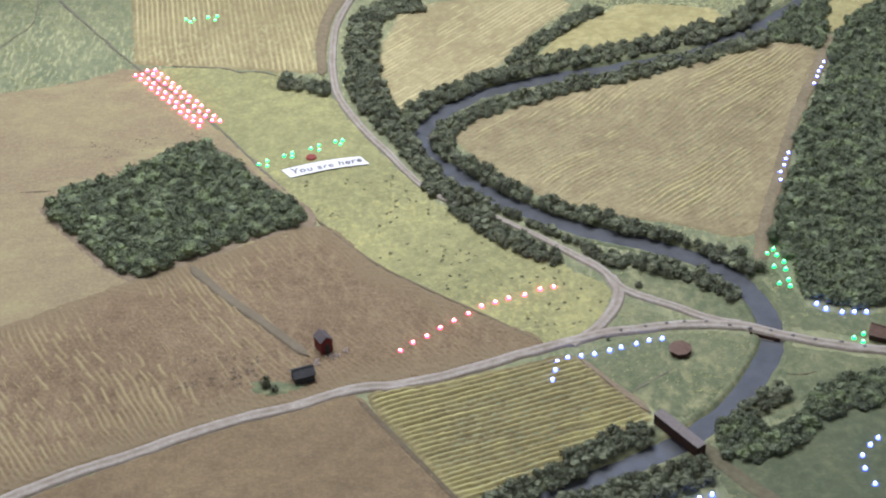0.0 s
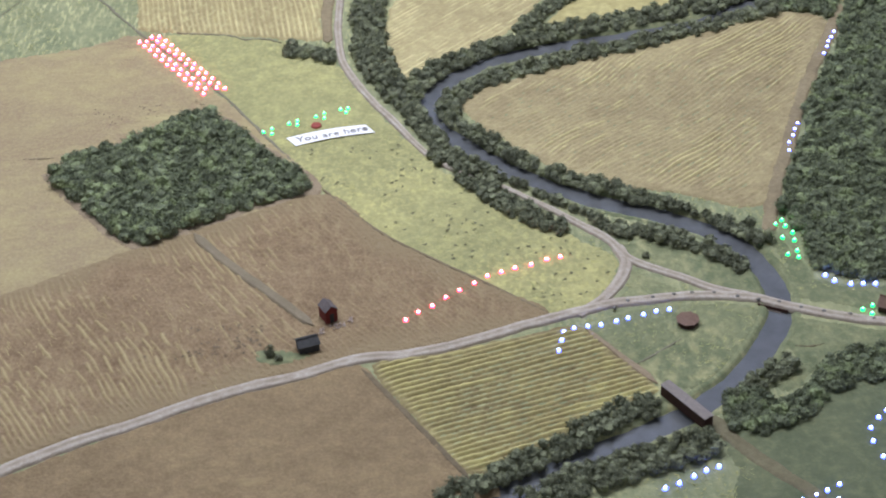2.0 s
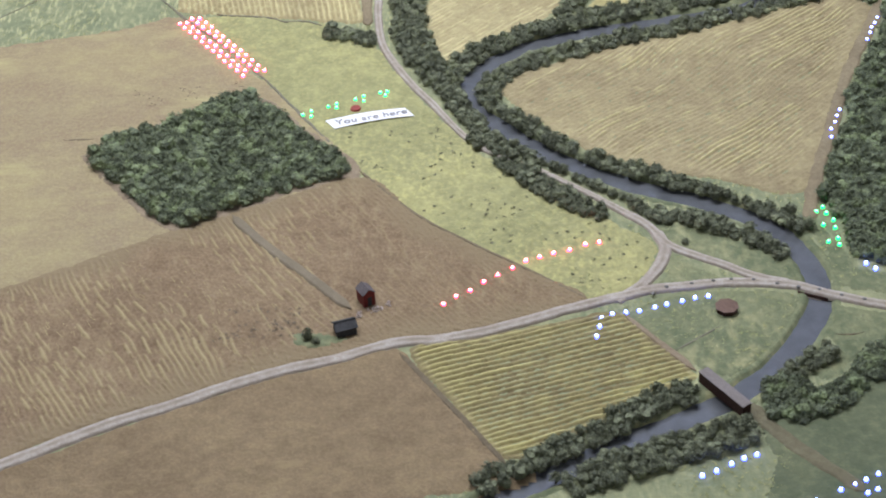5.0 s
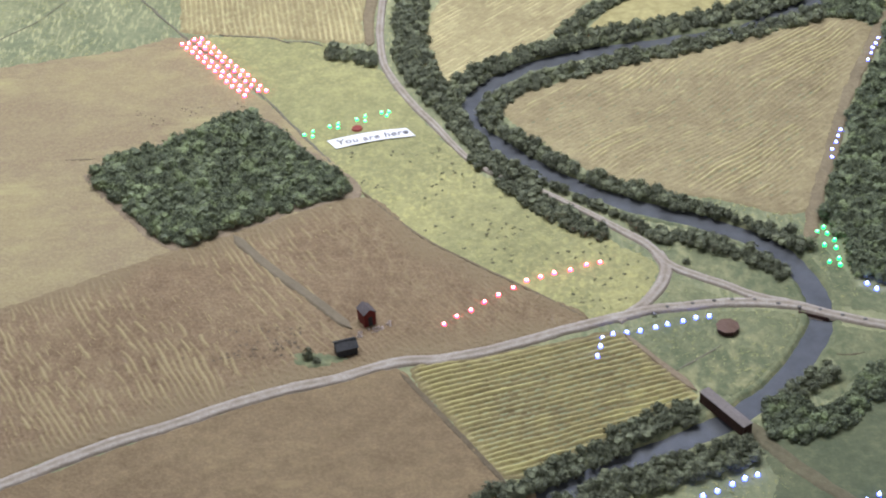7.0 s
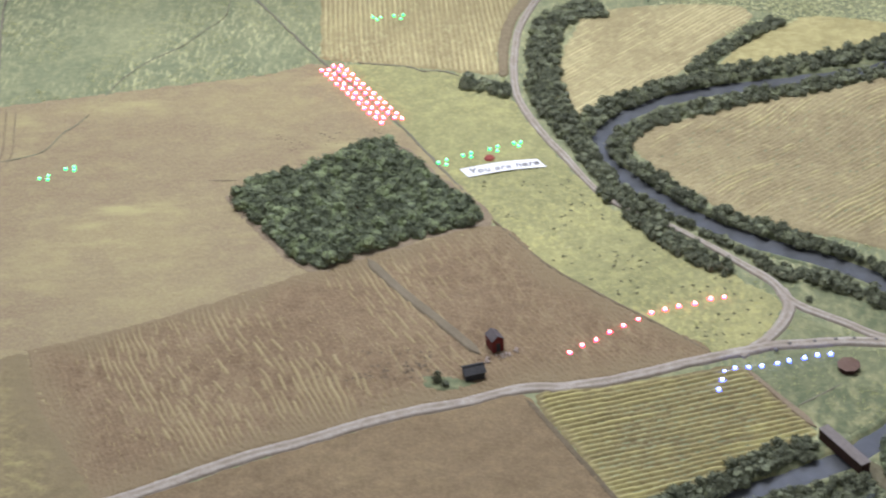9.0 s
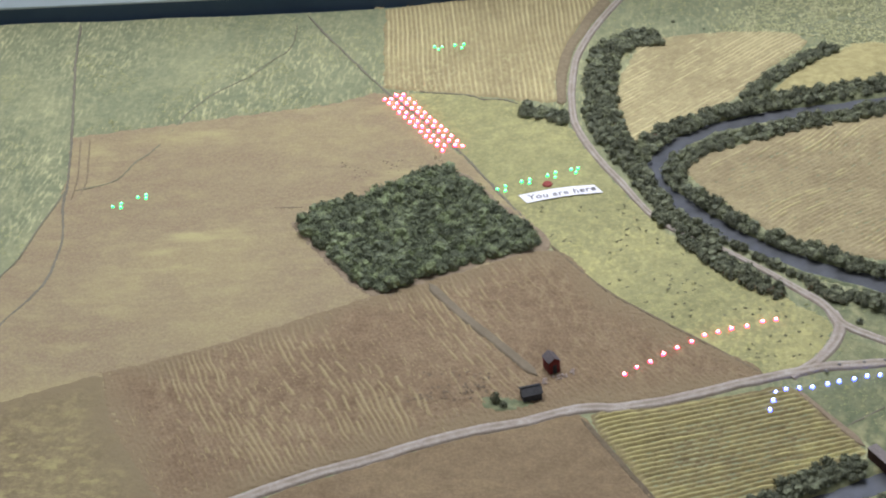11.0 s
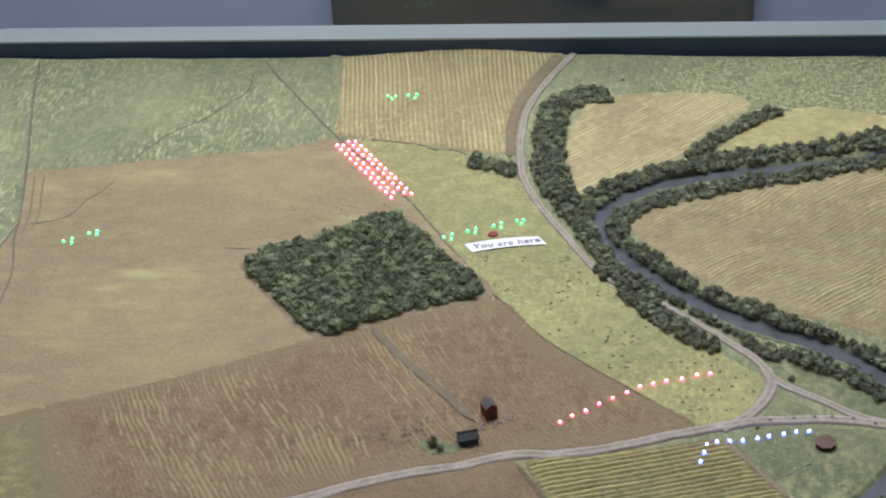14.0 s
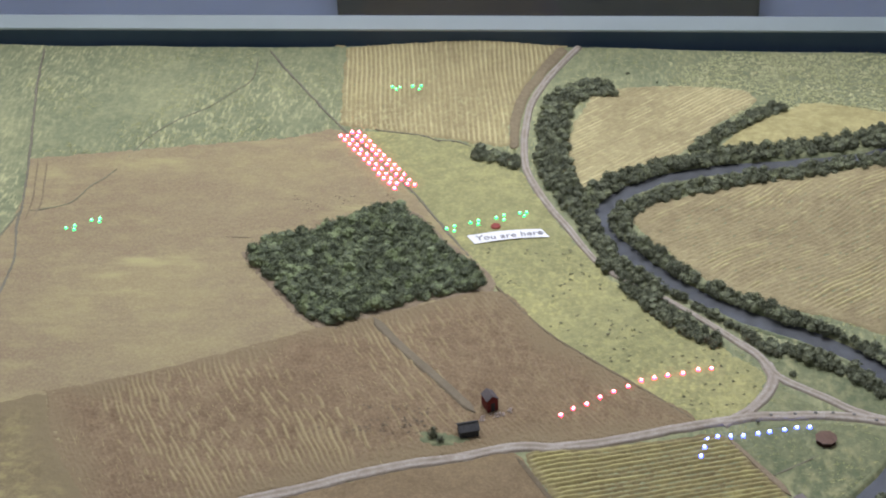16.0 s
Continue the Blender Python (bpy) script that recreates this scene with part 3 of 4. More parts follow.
def part(name, bm, mat, parent=None, label="", smooth=False):
    me = bpy.data.meshes.new(name)
    bmesh.ops.recalc_face_normals(bm, faces=bm.faces)
    bm.to_mesh(me)
    bm.free()
    me.materials.append(mat)
    if smooth:
        me.polygons.foreach_set("use_smooth", np.full(len(me.polygons), True))
    ob = new(name, me)
    ob.parent = parent
    return tagged(ob, label)


def box(bm, x0, y0, z0, x1, y1, z1, bevel=0.0):
    r = bmesh.ops.create_cube(bm, size=1.0)
    for v in r["verts"]:
        v.co = Vector(((x0 + x1) / 2 + v.co.x * (x1 - x0), (y0 + y1) / 2 + v.co.y * (y1 - y0), (z0 + z1) / 2 + v.co.z * (z1 - z0)))
    if bevel:
        es = {e for v in r["verts"] for e in v.link_edges}
        bmesh.ops.bevel(bm, geom=list(es), offset=bevel, segments=2, affect="EDGES")
    return bm


def ground_at(x, y):
    return Z0 + float(relief(np.array(x), np.array(y)))


# ---- the room ----
def slab(name, x0, y0, z0, x1, y1, z1, mat, label, category, bevel=0.0):
    ob = part(name, box(bmesh.new(), x0, y0, z0, x1, y1, z1, bevel), mat)
    return tagged(ob, label, category, kind="structure")


slab("floor", -2.6, -3.0, -0.1, 2.6, 1.1, 0.0, FLOOR_CARPET, "grey carpeted floor of the exhibition room", "floor")
slab("wall_north", -2.6, 1.0, 0.0, 2.6, 1.1, 2.7, WALL_PAINT, "blue-grey painted wall behind the display case", "wall")
slab("wall_south", -2.6, -3.1, 0.0, 2.6, -3.0, 2.7, SIDE_PAINT, "warm grey painted wall of the room", "wall")
slab("wall_west", -2.7, -3.1, 0.0, -2.6, 1.1, 2.7, SIDE_PAINT, "warm grey painted wall of the room", "wall")
slab("wall_east", 2.6, -3.1, 0.0, 2.7, 1.1, 2.7, SIDE_PAINT, "warm grey painted wall of the room", "wall")
slab("ceiling", -2.7, -3.1, 2.7, 2.7, 1.1, 2.8, CEILING_PAINT, "plain white painted ceiling", "ceiling")
board = part("wall_board", box(bmesh.new(), -0.263, 0.975, 0.15, 0.385, 0.999, 1.0, 0.004), BOARD_DARK)
tagged(board, "dark matt board fixed to the blue-grey wall", "board")

# ---- the display case ----
TURN_CASE = -0.5
EDGE_TURN = -0.75  # the model's far edge lies a little askew in its case
case = tagged(new("display_case"), "dark laminate display case with metal rail and glass", "display case")
case.matrix_world = pose(0, 0.428, 0, 0, 0, TURN_CASE)
W0, W1, D = -0.80, 0.84, -1.12
part("back_panel", box(bmesh.new(), W0, 0.0, 0.10, W1, 0.02, Z0 + 0.0195, 0.001), CASE_DARK, case)
bm = bmesh.new()
ends = [[bm.verts.new((x, y_, Z0 + z_)) for y_, z_ in ((-0.003, 0.020), (-0.003, 0.0225), (0.009, 0.0345), (0.011, 0.0345), (0.011, 0.020))] for x in (W0, W1)]
for q in range(5):
    bm.faces.new((ends[0][q], ends[0][(q + 1) % 5], ends[1][(q + 1) % 5], ends[1][q]))
bm.faces.new(ends[0])
bm.faces.new(list(reversed(ends[1])))
part("rail", bm, ALUMINIUM, case, "pale grey metal rail with a sloping face")
part("glass_pane", box(bmesh.new(), W0, 0.0094, Z0 + 0.0347, W1, 0.0108, Z0 + 0.62), GLASS, case, "clear upright glass pane")
for nm, x0, x1 in (("side_panel", W0 - 0.02, W0), ("side_panel", W1, W1 + 0.02)):
    part(nm, box(bmesh.new(), x0, D, 0.10, x1, 0.02, Z0 + 0.0195, 0.001), CASE_DARK, case)
part("front_panel", box(bmesh.new(), W0, D - 0.02, 0.10, W1, D, Z0 + 0.0195, 0.001), CASE_DARK, case)
part("base_board", box(bmesh.new(), W0, D, Z0 - 0.06, W1, 0.0, Z0 - 0.03), CASE_DARK, case)
part("plinth", box(bmesh.new(), W0 + 0.05, D + 0.05, 0.0, W1 - 0.05, -0.05, 0.10), CASE_DARK, case)

# ---- ground of the model ----
xs = np.arange(-0.79, 0.832, 0.003)
ys = np.arange(-0.66, 0.4215, 0.003)
X, Y = np.meshgrid(xs, ys)
Y = Y + math.sin(radians(EDGE_TURN)) * X * smoothstep(0.25, 0.42, Y)
rd = line_distance(X, Y, RIVER_LINE[::3]) + 0.0016 * wave_noise(X, Y, 210, 8)
Z = Z0 + relief(X, Y) + 0.0003 * wave_noise(X, Y, 900, 3) - 0.006 * (1 - smoothstep(RIVER_HALF + 0.0008, RIVER_HALF + 0.0055, rd))
v, f, _ = grid(xs, ys, np.ones(X.shape, bool), Z)
v[:, 1] = Y.ravel()
tagged(link_mesh("ground", v, f, GRASS), "green flocked ground of the terrain model", "ground", kind="structure")
base = tagged(part("terrain_board", box(bmesh.new(), -0.79, -0.66, Z0 - 0.03, 0.832, 0.4115, Z0 - 0.008), CASE_DARK), "dark board that carries the terrain model", "board")


def ribbon(name, line, half_range, mat, lift, label, category, kind="structure", sink=0.0012, ruts=0.0, seed=1, wobble=0.12, middle=False, taper=0.0):
    """A strip along a line that dips under the ground at both edges."""
    p = spline(line, 0.003)
    t = np.gradient(p, axis=0)
    t /= np.linalg.norm(t, axis=1)[:, None]
    nrm = np.stack([-t[:, 1], t[:, 0]], -1)
    across = np.array([-1.25, -1.0, -0.75, -0.5, -0.25, 0, 0.25, 0.5, 0.75, 1.0, 1.25])
    s = np.cumsum(np.r_[0, np.linalg.norm(np.diff(p, axis=0), axis=1)])
    half = np.interp(s / s[-1], *zip(*half_range)) if isinstance(half_range, list) else np.interp(s, (0, s[-1]), half_range if isinstance(half_range, tuple) else (half_range, half_range))
    if taper:
        half = half * smoothstep(-0.002, taper, s) * smoothstep(-0.002, taper, s[-1] - s)
    verts, ridge = [], []
    for k, a in enumerate(across):
        w = half * (1 + wobble * wave_noise(s, s * 0 + 3.1 * (a > 0), 160, seed))
        q = p + nrm * (a * w)[:, None]
        up = lift * (1 - smoothstep(0.8, 1.25, abs(a))) - sink * smoothstep(0.95, 1.25, abs(a))
        up = up - ruts * math.exp(-((abs(a) - 0.5) / 0.2) ** 2)
        z = Z0 + relief(q[:, 0], q[:, 1]) + up + 0.00015 * wave_noise(q[:, 0], q[:, 1], 1400, seed + 2)
        verts.append(np.c_[q, z])
        mid = math.exp(-(a / 0.3) ** 2) if middle else 0.0
        ridge.append(np.clip(mid * (0.75 + 0.5 * wave_noise(q[:, 0], q[:, 1], 300, seed + 4)) + 0.5 * smoothstep(0.85, 1.1, abs(a)), 0, 1))
    n, m = len(p), len(across)
    verts = np.stack(verts, 1).reshape(-1, 3)
    ridge = np.stack(ridge, 1).ravel()
    i, j = np.meshgrid(np.arange(n - 1), np.arange(m - 1), indexing="ij")
    a0 = (i * m + j).ravel()
    faces = np.stack([a0, a0 + m, a0 + m + 1, a0 + 1], -1)
    ob = link_mesh(name, verts, faces, mat, attr=ridge)
    return tagged(ob, label, category, kind=kind)


# river
p = RIVER_LINE
t = np.gradient(p, axis=0)
t /= np.linalg.norm(t, axis=1)[:, None]
nrm = np.stack([-t[:, 1], t[:, 0]], -1)
rows_ = [np.c_[p + nrm * a, np.full(len(p), Z0 - 0.0022)] for a in (-0.017, -0.008, 0.0, 0.008, 0.017)]
verts = np.stack(rows_, 1).reshape(-1, 3)
i, j = np.meshgrid(np.arange(len(p) - 1), np.arange(4), indexing="ij")
a0 = (i * 5 + j).ravel()
tagged(link_mesh("water", verts, np.stack([a0, a0 + 5, a0 + 6, a0 + 1], -1), WATER), "glossy blue-violet resin river of the model", "river", kind="structure")


s_ = np.cumsum(np.r_[0, np.linalg.norm(np.diff(p, axis=0), axis=1)])
for sgn in (-1, 1):
    # soft bank: from under the water up over the edge of the ground
    wob = 0.0009 * wave_noise(s_, s_ * 0 + sgn, 190, 15) + 0.0005 * wave_noise(s_, s_ * 0 + sgn, 620, 16)
    rows_ = []
    for o, up in ((-0.004, -0.005), (-0.0018, -0.0029), (0.0, -0.0016), (0.0014, -0.0001), (0.003, 0.0006), (0.0052, 0.0007), (0.0078, -0.0006)):
        q = p + nrm * (sgn * (RIVER_HALF + 0.0008 + o + wob))[:, None]
        rows_.append(np.c_[q, Z0 + relief(q[:, 0], q[:, 1]) + up + 0.00012 * wave_noise(q[:, 0], q[:, 1], 900, 17)])
    verts = np.stack(rows_, 1).reshape(-1, 3)
    i, j = np.meshgrid(np.arange(len(p) - 1), np.arange(6), indexing="ij")
    a0 = (i * 7 + j).ravel()
    faces = np.stack([a0, a0 + 7, a0 + 8, a0 + 1], -1)
    tagged(link_mesh("river_bank", verts, faces if sgn < 0 else faces[:, ::-1], LAWN), "green flocked bank along the river", "bank", kind="structure")


def field(name, outline, mat, label, angle=0.0, spacing=0.0, amp=0.0, lift=0.0012, rough=0.0003, seed=1, broken=0.0, warp=0.0015, step=0.003, fade=None, sharp=1.7, ragged=0.0012, banks=False, ends=0.006, grow=0.0):
    """A patch of ground with furrows along angle; its edge dips under the ground round it."""
    ca, sa = math.cos(radians(angle)), math.sin(radians(angle))
    line = spline(outline, 0.014, True)
    lu = line[:, 0] * ca + line[:, 1] * sa
    lv = -line[:, 0] * sa + line[:, 1] * ca
    us = np.arange(lu.min() - 0.004 - grow, lu.max() + 0.006 + grow, step)
    vs = np.arange(lv.min() - 0.004 - grow, lv.max() + 0.006 + grow, spacing / 6 if spacing else step)
    U, V = np.meshgrid(us, vs)
    x, y = U * ca - V * sa, U * sa + V * ca
    d = line_distance(x, y, line, True) * np.where(inside(x, y, line), 1, -1) + ragged * wave_noise(x, y, 260, seed) + grow
    if banks:
        wet = line_distance(x, y, RIVER_LINE[::3]) - RIVER_HALF - 0.0052
        d = np.minimum(d, wet)
    z = Z0 + relief(x, y) + lift * smoothstep(-0.002, 0.003, d) - 0.0016 * (1 - smoothstep(-0.004, 0.0005, d)) + rough * wave_noise(x, y, 700, seed + 1)
    if banks:
        z = z - 0.006 * (1 - smoothstep(-0.0045, 0.0, wet))
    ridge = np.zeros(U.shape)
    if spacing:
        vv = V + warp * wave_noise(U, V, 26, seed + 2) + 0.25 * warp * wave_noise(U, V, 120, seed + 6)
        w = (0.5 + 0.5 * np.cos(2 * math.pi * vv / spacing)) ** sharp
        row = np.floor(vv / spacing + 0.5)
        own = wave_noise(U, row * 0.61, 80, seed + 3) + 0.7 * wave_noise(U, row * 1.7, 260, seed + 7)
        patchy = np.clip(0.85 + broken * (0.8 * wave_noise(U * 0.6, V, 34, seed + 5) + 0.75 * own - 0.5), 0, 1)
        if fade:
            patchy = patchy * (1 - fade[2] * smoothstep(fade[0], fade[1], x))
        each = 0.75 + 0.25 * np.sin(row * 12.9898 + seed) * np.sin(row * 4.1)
        # colour weight follows the relief: full on crests, none in troughs
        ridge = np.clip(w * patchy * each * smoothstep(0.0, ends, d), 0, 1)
        z = z + amp * (w * (0.35 + 0.65 * patchy) - 0.4) * smoothstep(0.0, ends + 0.002, d)
    v, f, used = grid(us, vs, d > -0.004, z)
    v = np.c_[v[:, 0] * ca - v[:, 1] * sa, v[:, 0] * sa + v[:, 1] * ca, v[:, 2]]
    edge = 0.95 * (1 - smoothstep(-0.001, 0.036, d + 0.006 * wave_noise(x, y, 70, seed + 9)))
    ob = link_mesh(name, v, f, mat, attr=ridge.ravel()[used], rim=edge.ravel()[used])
    return tagged(ob, label, "field", kind="structure")


field("meadow", F_MEADOW, MEADOW, "yellow-green flocked meadow beside the road", lift=0.0009, rough=0.0005, seed=11)
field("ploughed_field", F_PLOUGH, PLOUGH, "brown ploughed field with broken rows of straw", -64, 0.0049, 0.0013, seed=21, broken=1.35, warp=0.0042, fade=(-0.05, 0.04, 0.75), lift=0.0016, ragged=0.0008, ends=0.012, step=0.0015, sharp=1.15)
field("lawn", F_LAWN, LAWN, "green flocked lawn round the eight-sided building", lift=0.0006, seed=111, banks=True)
field("fork_island", F_ISLAND, LAWN, "green flocked triangle between the three roads", lift=0.0007, seed=114)
field("river_strip", F_STRIP, LAWN, "green flocked strip between road and river trees", lift=0.0007, seed=115, banks=True)
field("verge", F_VERGE, LAWN, "green flocked verge south of the main road", lift=0.0006, seed=112, banks=True)
field("clearing", F_CLEARING, LAWN, "green flocked clearing before the east wood", lift=0.0006, seed=113, banks=True)
field("pasture", F_PASTURE, PASTURE, "dull green flocked pasture behind the river wood", lift=0.0007, seed=101, grow=0.012)
ribbon("wood_margin", P_WOOD + P_WOOD[:1], 0.0065, BARE, 0.0014, "bare pinkish earth round the square wood", "earth", wobble=0.3, seed=31)
field("bare_margin", [(-0.5411, -0.3427), (-0.4804, -0.3154), (-0.3735, -0.2698), (-0.3633, -0.283), (-0.3427, -0.3329), (-0.3058, -0.3949), (-0.2711, -0.4559), (-0.289, -0.4682), (-0.3574, -0.5076), (-0.5396, -0.5217)], MARGIN, "bare olive-brown earth beside the ploughed field", lift=0.0019, rough=0.0003, seed=121)
field("stubble_field", F_STUBBLE, STUBBLE, "plain brown earth field below the road", rough=0.0004, seed=31)
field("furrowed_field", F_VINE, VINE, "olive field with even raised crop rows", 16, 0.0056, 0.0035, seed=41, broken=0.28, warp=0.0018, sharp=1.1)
field("tan_field", F_TAN, TAN, "smooth tan field with faint yellow streaks", lift=0.0009, rough=0.0004, seed=51)
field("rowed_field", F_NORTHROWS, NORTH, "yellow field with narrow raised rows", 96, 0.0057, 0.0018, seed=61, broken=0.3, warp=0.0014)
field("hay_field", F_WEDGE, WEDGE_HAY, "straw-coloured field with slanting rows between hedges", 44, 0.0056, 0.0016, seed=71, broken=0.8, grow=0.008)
field("small_hay_field", F_SMALL, PALE_HAY, "plain straw-coloured field beside the hedge", rough=0.0005, seed=81, grow=0.005)
field("pale_corner", F_CORNER, PALE_HAY, "pale dry grass where the brown path leaves the wood", lift=0.0009, rough=0.0004, seed=131)
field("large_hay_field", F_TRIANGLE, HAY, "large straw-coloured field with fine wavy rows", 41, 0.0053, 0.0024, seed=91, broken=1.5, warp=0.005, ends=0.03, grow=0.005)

for nm, ln, half, mt, lb in (
    ("path_north", TRACK_NORTH, 0.0013, GREY_PATH, "dark dirt path between two fields"),
    ("path_west", TRACK_WEST, 0.0013, GREY_PATH, "dark dirt path along the tan field"),
    ("path_barn", TRACK_BARN, 0.0046, BARN_PATH, "dark dirt path through the ploughed field"),
    ("path_field", TRACK_FIELD, 0.0024, TRACK, "dark dirt path along the furrowed field"),
    ("path_edge", TRACK_EDGE, 0.0012, FIELD_PATH, "narrow dark edge between meadow and ploughed field"),
    ("path_east", TRACK_EAST, 0.0062, EAST_TRACK, "brown dirt path beside the wood"),
    ("path_bridge", TRACK_BRIDGE, 0.0058, BRIDGE_PATH, "brown dirt path leading off the covered bridge"),
    ("path_faint", TRACK_FAINT, 0.0008, FAINT, "thin dark path across the green ground"),
    ("path_thin", TRACK_FAINT2, 0.0008, FAINT, "thin dark path at the edge of the tan field"),
    ("path_margin", NORTH_MARGIN, (0.0075, 0.0045), EAST_TRACK, "brown earth margin between rowed field and road"),
    ("path_pavilion", TRACK_PAV, 0.0009, GREY_PATH, "thin dark path to the eight-sided building"),
    ("path_rut", TRACK_RUT, 0.0010, EAST_TRACK, "shallow wheel rut at the corner of the tan field"),
    ("path_rut_east", TRACK_RUT2, 0.0010, EAST_TRACK, "shallow wheel rut in the tan field"),
    ("path_side", TRACK_SIDE, 0.0011, FAINT, "dark edge between green ground and tan field"),
    ("path_hedge", TRACK_HEDGE, 0.0008, GREY_PATH, "narrow dark line along the rowed field"),
    ("path_vine", TRACK_VINE, (0.0022, 0.0036), BARE, "bare earth strip beside the furrowed field"),
    ("path_stub", TRACK_STUB, 0.0008, FIELD_PATH, "short dark line at the corner of the wood"),
    ("path_verge", TRACK_VERGE, 0.0007, TRACK, "short dark line across the green verge"),
):
    ribbon(nm, ln, half, mt, 0.0031 if nm == "path_barn" else 0.0010 if nm in ("path_pavilion", "path_north", "path_verge") else 0.0007 if nm == "path_faint" else 0.0016, lb, "path", seed=len(nm) + len(ln), wobble=0.45 if half == 0.0013 else 0.04 if nm == "path_barn" else 0.14, taper=0.006 if "margin" in nm else 0.005 if "bridge" in nm else 0.012)
ribbon("road_north", NORTH_ROAD, [(0, 0.0040), (0.5, 0.0036), (0.66, 0.0022), (0.72, 0.0024), (0.82, 0.0040), (1, 0.0042)], ROAD, 0.0026, "pale gravel road that follows the river trees", "road", ruts=0.0004, wobble=0.07, seed=5, middle=True)
ribbon("road_link", LINK_ROAD, 0.0050, ROAD, 0.0024, "short curved pale gravel road at the fork", "road", ruts=0.0004, wobble=0.07, seed=6, middle=True)
ribbon("road", [(-0.36, -0.52), (-0.29, -0.471)] + MAIN_ROAD + [(0.56, -0.356), (0.7, -0.39)], (0.0060, 0.0044), ROAD, 0.0030, "pale gravel main road across the model", "road", ruts=0.0004, wobble=0.07, seed=7, middle=True)


# ---- trees ----
def clump(bm, g, x, y, z, r, h, leaves=105):
    """One foam tree crown: a few crumbly lobes with small flakes of leaf standing off them."""
    for k in range(3):
        a, q = g.uniform(0, 6.28), g.uniform(0.1, 0.5) * r
        rr = r * g.uniform(0.5, 0.74)
        cx, cy, cz = x + q * math.cos(a), y + q * math.sin(a), z + h * g.uniform(0.3, 0.66)
        res = bmesh.ops.create_icosphere(bm, subdivisions=2, radius=1.0)
        for v in res["verts"]:
            s = rr * g.uniform(0.74, 1.22)
            v.co = Vector((cx + v.co.x * s, cy + v.co.y * s, max(z, cz + v.co.z * s * 0.95)))
    for k in range(leaves):
        a, e = g.uniform(0, 6.28), g.uniform(-0.2, 1.5)
        d = Vector((math.cos(a) * math.cos(e), math.sin(a) * math.cos(e), math.sin(e)))
        c = Vector((x, y, z + h * 0.42)) + Vector((d.x * r, d.y * r, d.z * h * 0.6)) * g.uniform(0.72, 1.12)
        s = g.uniform(0.0007, 0.0021)
        u = Vector((g.uniform(-1, 1), g.uniform(-1, 1), g.uniform(-0.6, 0.6))).normalized()
        w = u.cross(d + 0.6 * Vector((g.uniform(-1, 1), g.uniform(-1, 1), g.uniform(-1, 1)))).normalized() * g.uniform(0.5, 1.0)
        bm.faces.new([bm.verts.new(c + u * s), bm.verts.new(c + w * s), bm.verts.new(c - u * s - w * s * 0.4)])


def numpy_clumps(templates, spots, g):
    """Join many turned copies of template crowns into one set of triangles and quads (quads doubled as triangles)."""
    V, F, n = [], [], 0
    for x, y, z, s in spots:
        tv, tf = templates[g.randint(0, len(templates) - 1)]
        a = g.uniform(0, 6.28)
        c, sn = math.cos(a), math.sin(a)
        k = s * g.uniform(0.72, 1.3)
        V.append(np.c_[(tv[:, 0] * c - tv[:, 1] * sn) * s + x, (tv[:, 0] * sn + tv[:, 1] * c) * s + y, tv[:, 2] * k + z])
        F.append(tf + n)
        n += len(tv)
    return np.concatenate(V), np.concatenate(F)


g = random.Random(4)
CROWNS, TEMPLATES = [], []
for k in range(9):
    bm = bmesh.new()
    clump(bm, g, 0, 0, 0, g.uniform(0.0062, 0.0078), g.uniform(0.0095, 0.0125))
    bmesh.ops.triangulate(bm, faces=bm.faces)
    bm.verts.index_update()
    TEMPLATES.append((np.array([v.co for v in bm.verts]), np.array([[v.index for v in fc.verts] for fc in bm.faces])))
    me = bpy.data.meshes.new("crown")
    bm.to_mesh(me)
    bm.free()
    me.materials.append(LEAF)
    CROWNS.append(me)
bm = bmesh.new()
bmesh.ops.create_cone(bm, segments=7, radius1=0.0011, radius2=0.0005, depth=0.007, cap_ends=True)
for v in bm.verts:
    v.co.z += 0.0015
TRUNK = bpy.data.meshes.new("trunk")
bm.to_mesh(TRUNK)
bm.free()
TRUNK.materials.append(BARK)


def tree(x, y, s, group, tall=1.0):
    t_ = tagged(new("model_tree"), "small dark green foam tree of the terrain model", "tree", group)
    tr, cr = new("trunk", TRUNK), new("crown", CROWNS[g.randint(0, 8)])
    tr.parent = cr.parent = t_
    t_.matrix_world = pose(x, y, ground_at(x, y) - 0.0005, 0, 0, g.uniform(0, 360)) @ Matrix.Diagonal((s, s, s * tall * g.uniform(0.85, 1.2), 1))


ROAD_LINES = [spline(NORTH_ROAD, 0.006), spline(LINK_ROAD, 0.006), spline(MAIN_ROAD, 0.006)]

ROAD_DOTS = np.concatenate([spline(ln, 0.002) for ln in (NORTH_ROAD, LINK_ROAD, MAIN_ROAD)])
RIVER_DOTS = spline(RIVER_LINE[::3], 0.002)


LAMP_DOTS = np.array(BLUE_EAST + BLUE_SOUTH + GREEN_EAST)


def clear(x, y, r, over=False, wet=0.002):
    if ((RIVER_DOTS - (x, y)) ** 2).sum(1).min() < (RIVER_HALF - wet) ** 2:
        return False
    off = LAMP_DOTS - (x, y)
    if ((abs(off[:, 0]) < r + 0.003) & (off[:, 1] > -0.004) & (off[:, 1] < 0.017)).any():
        return False
    return over or ((ROAD_DOTS - (x, y)) ** 2).sum(1).min() > (0.006 + r * 0.7) ** 2


PLANTED = []


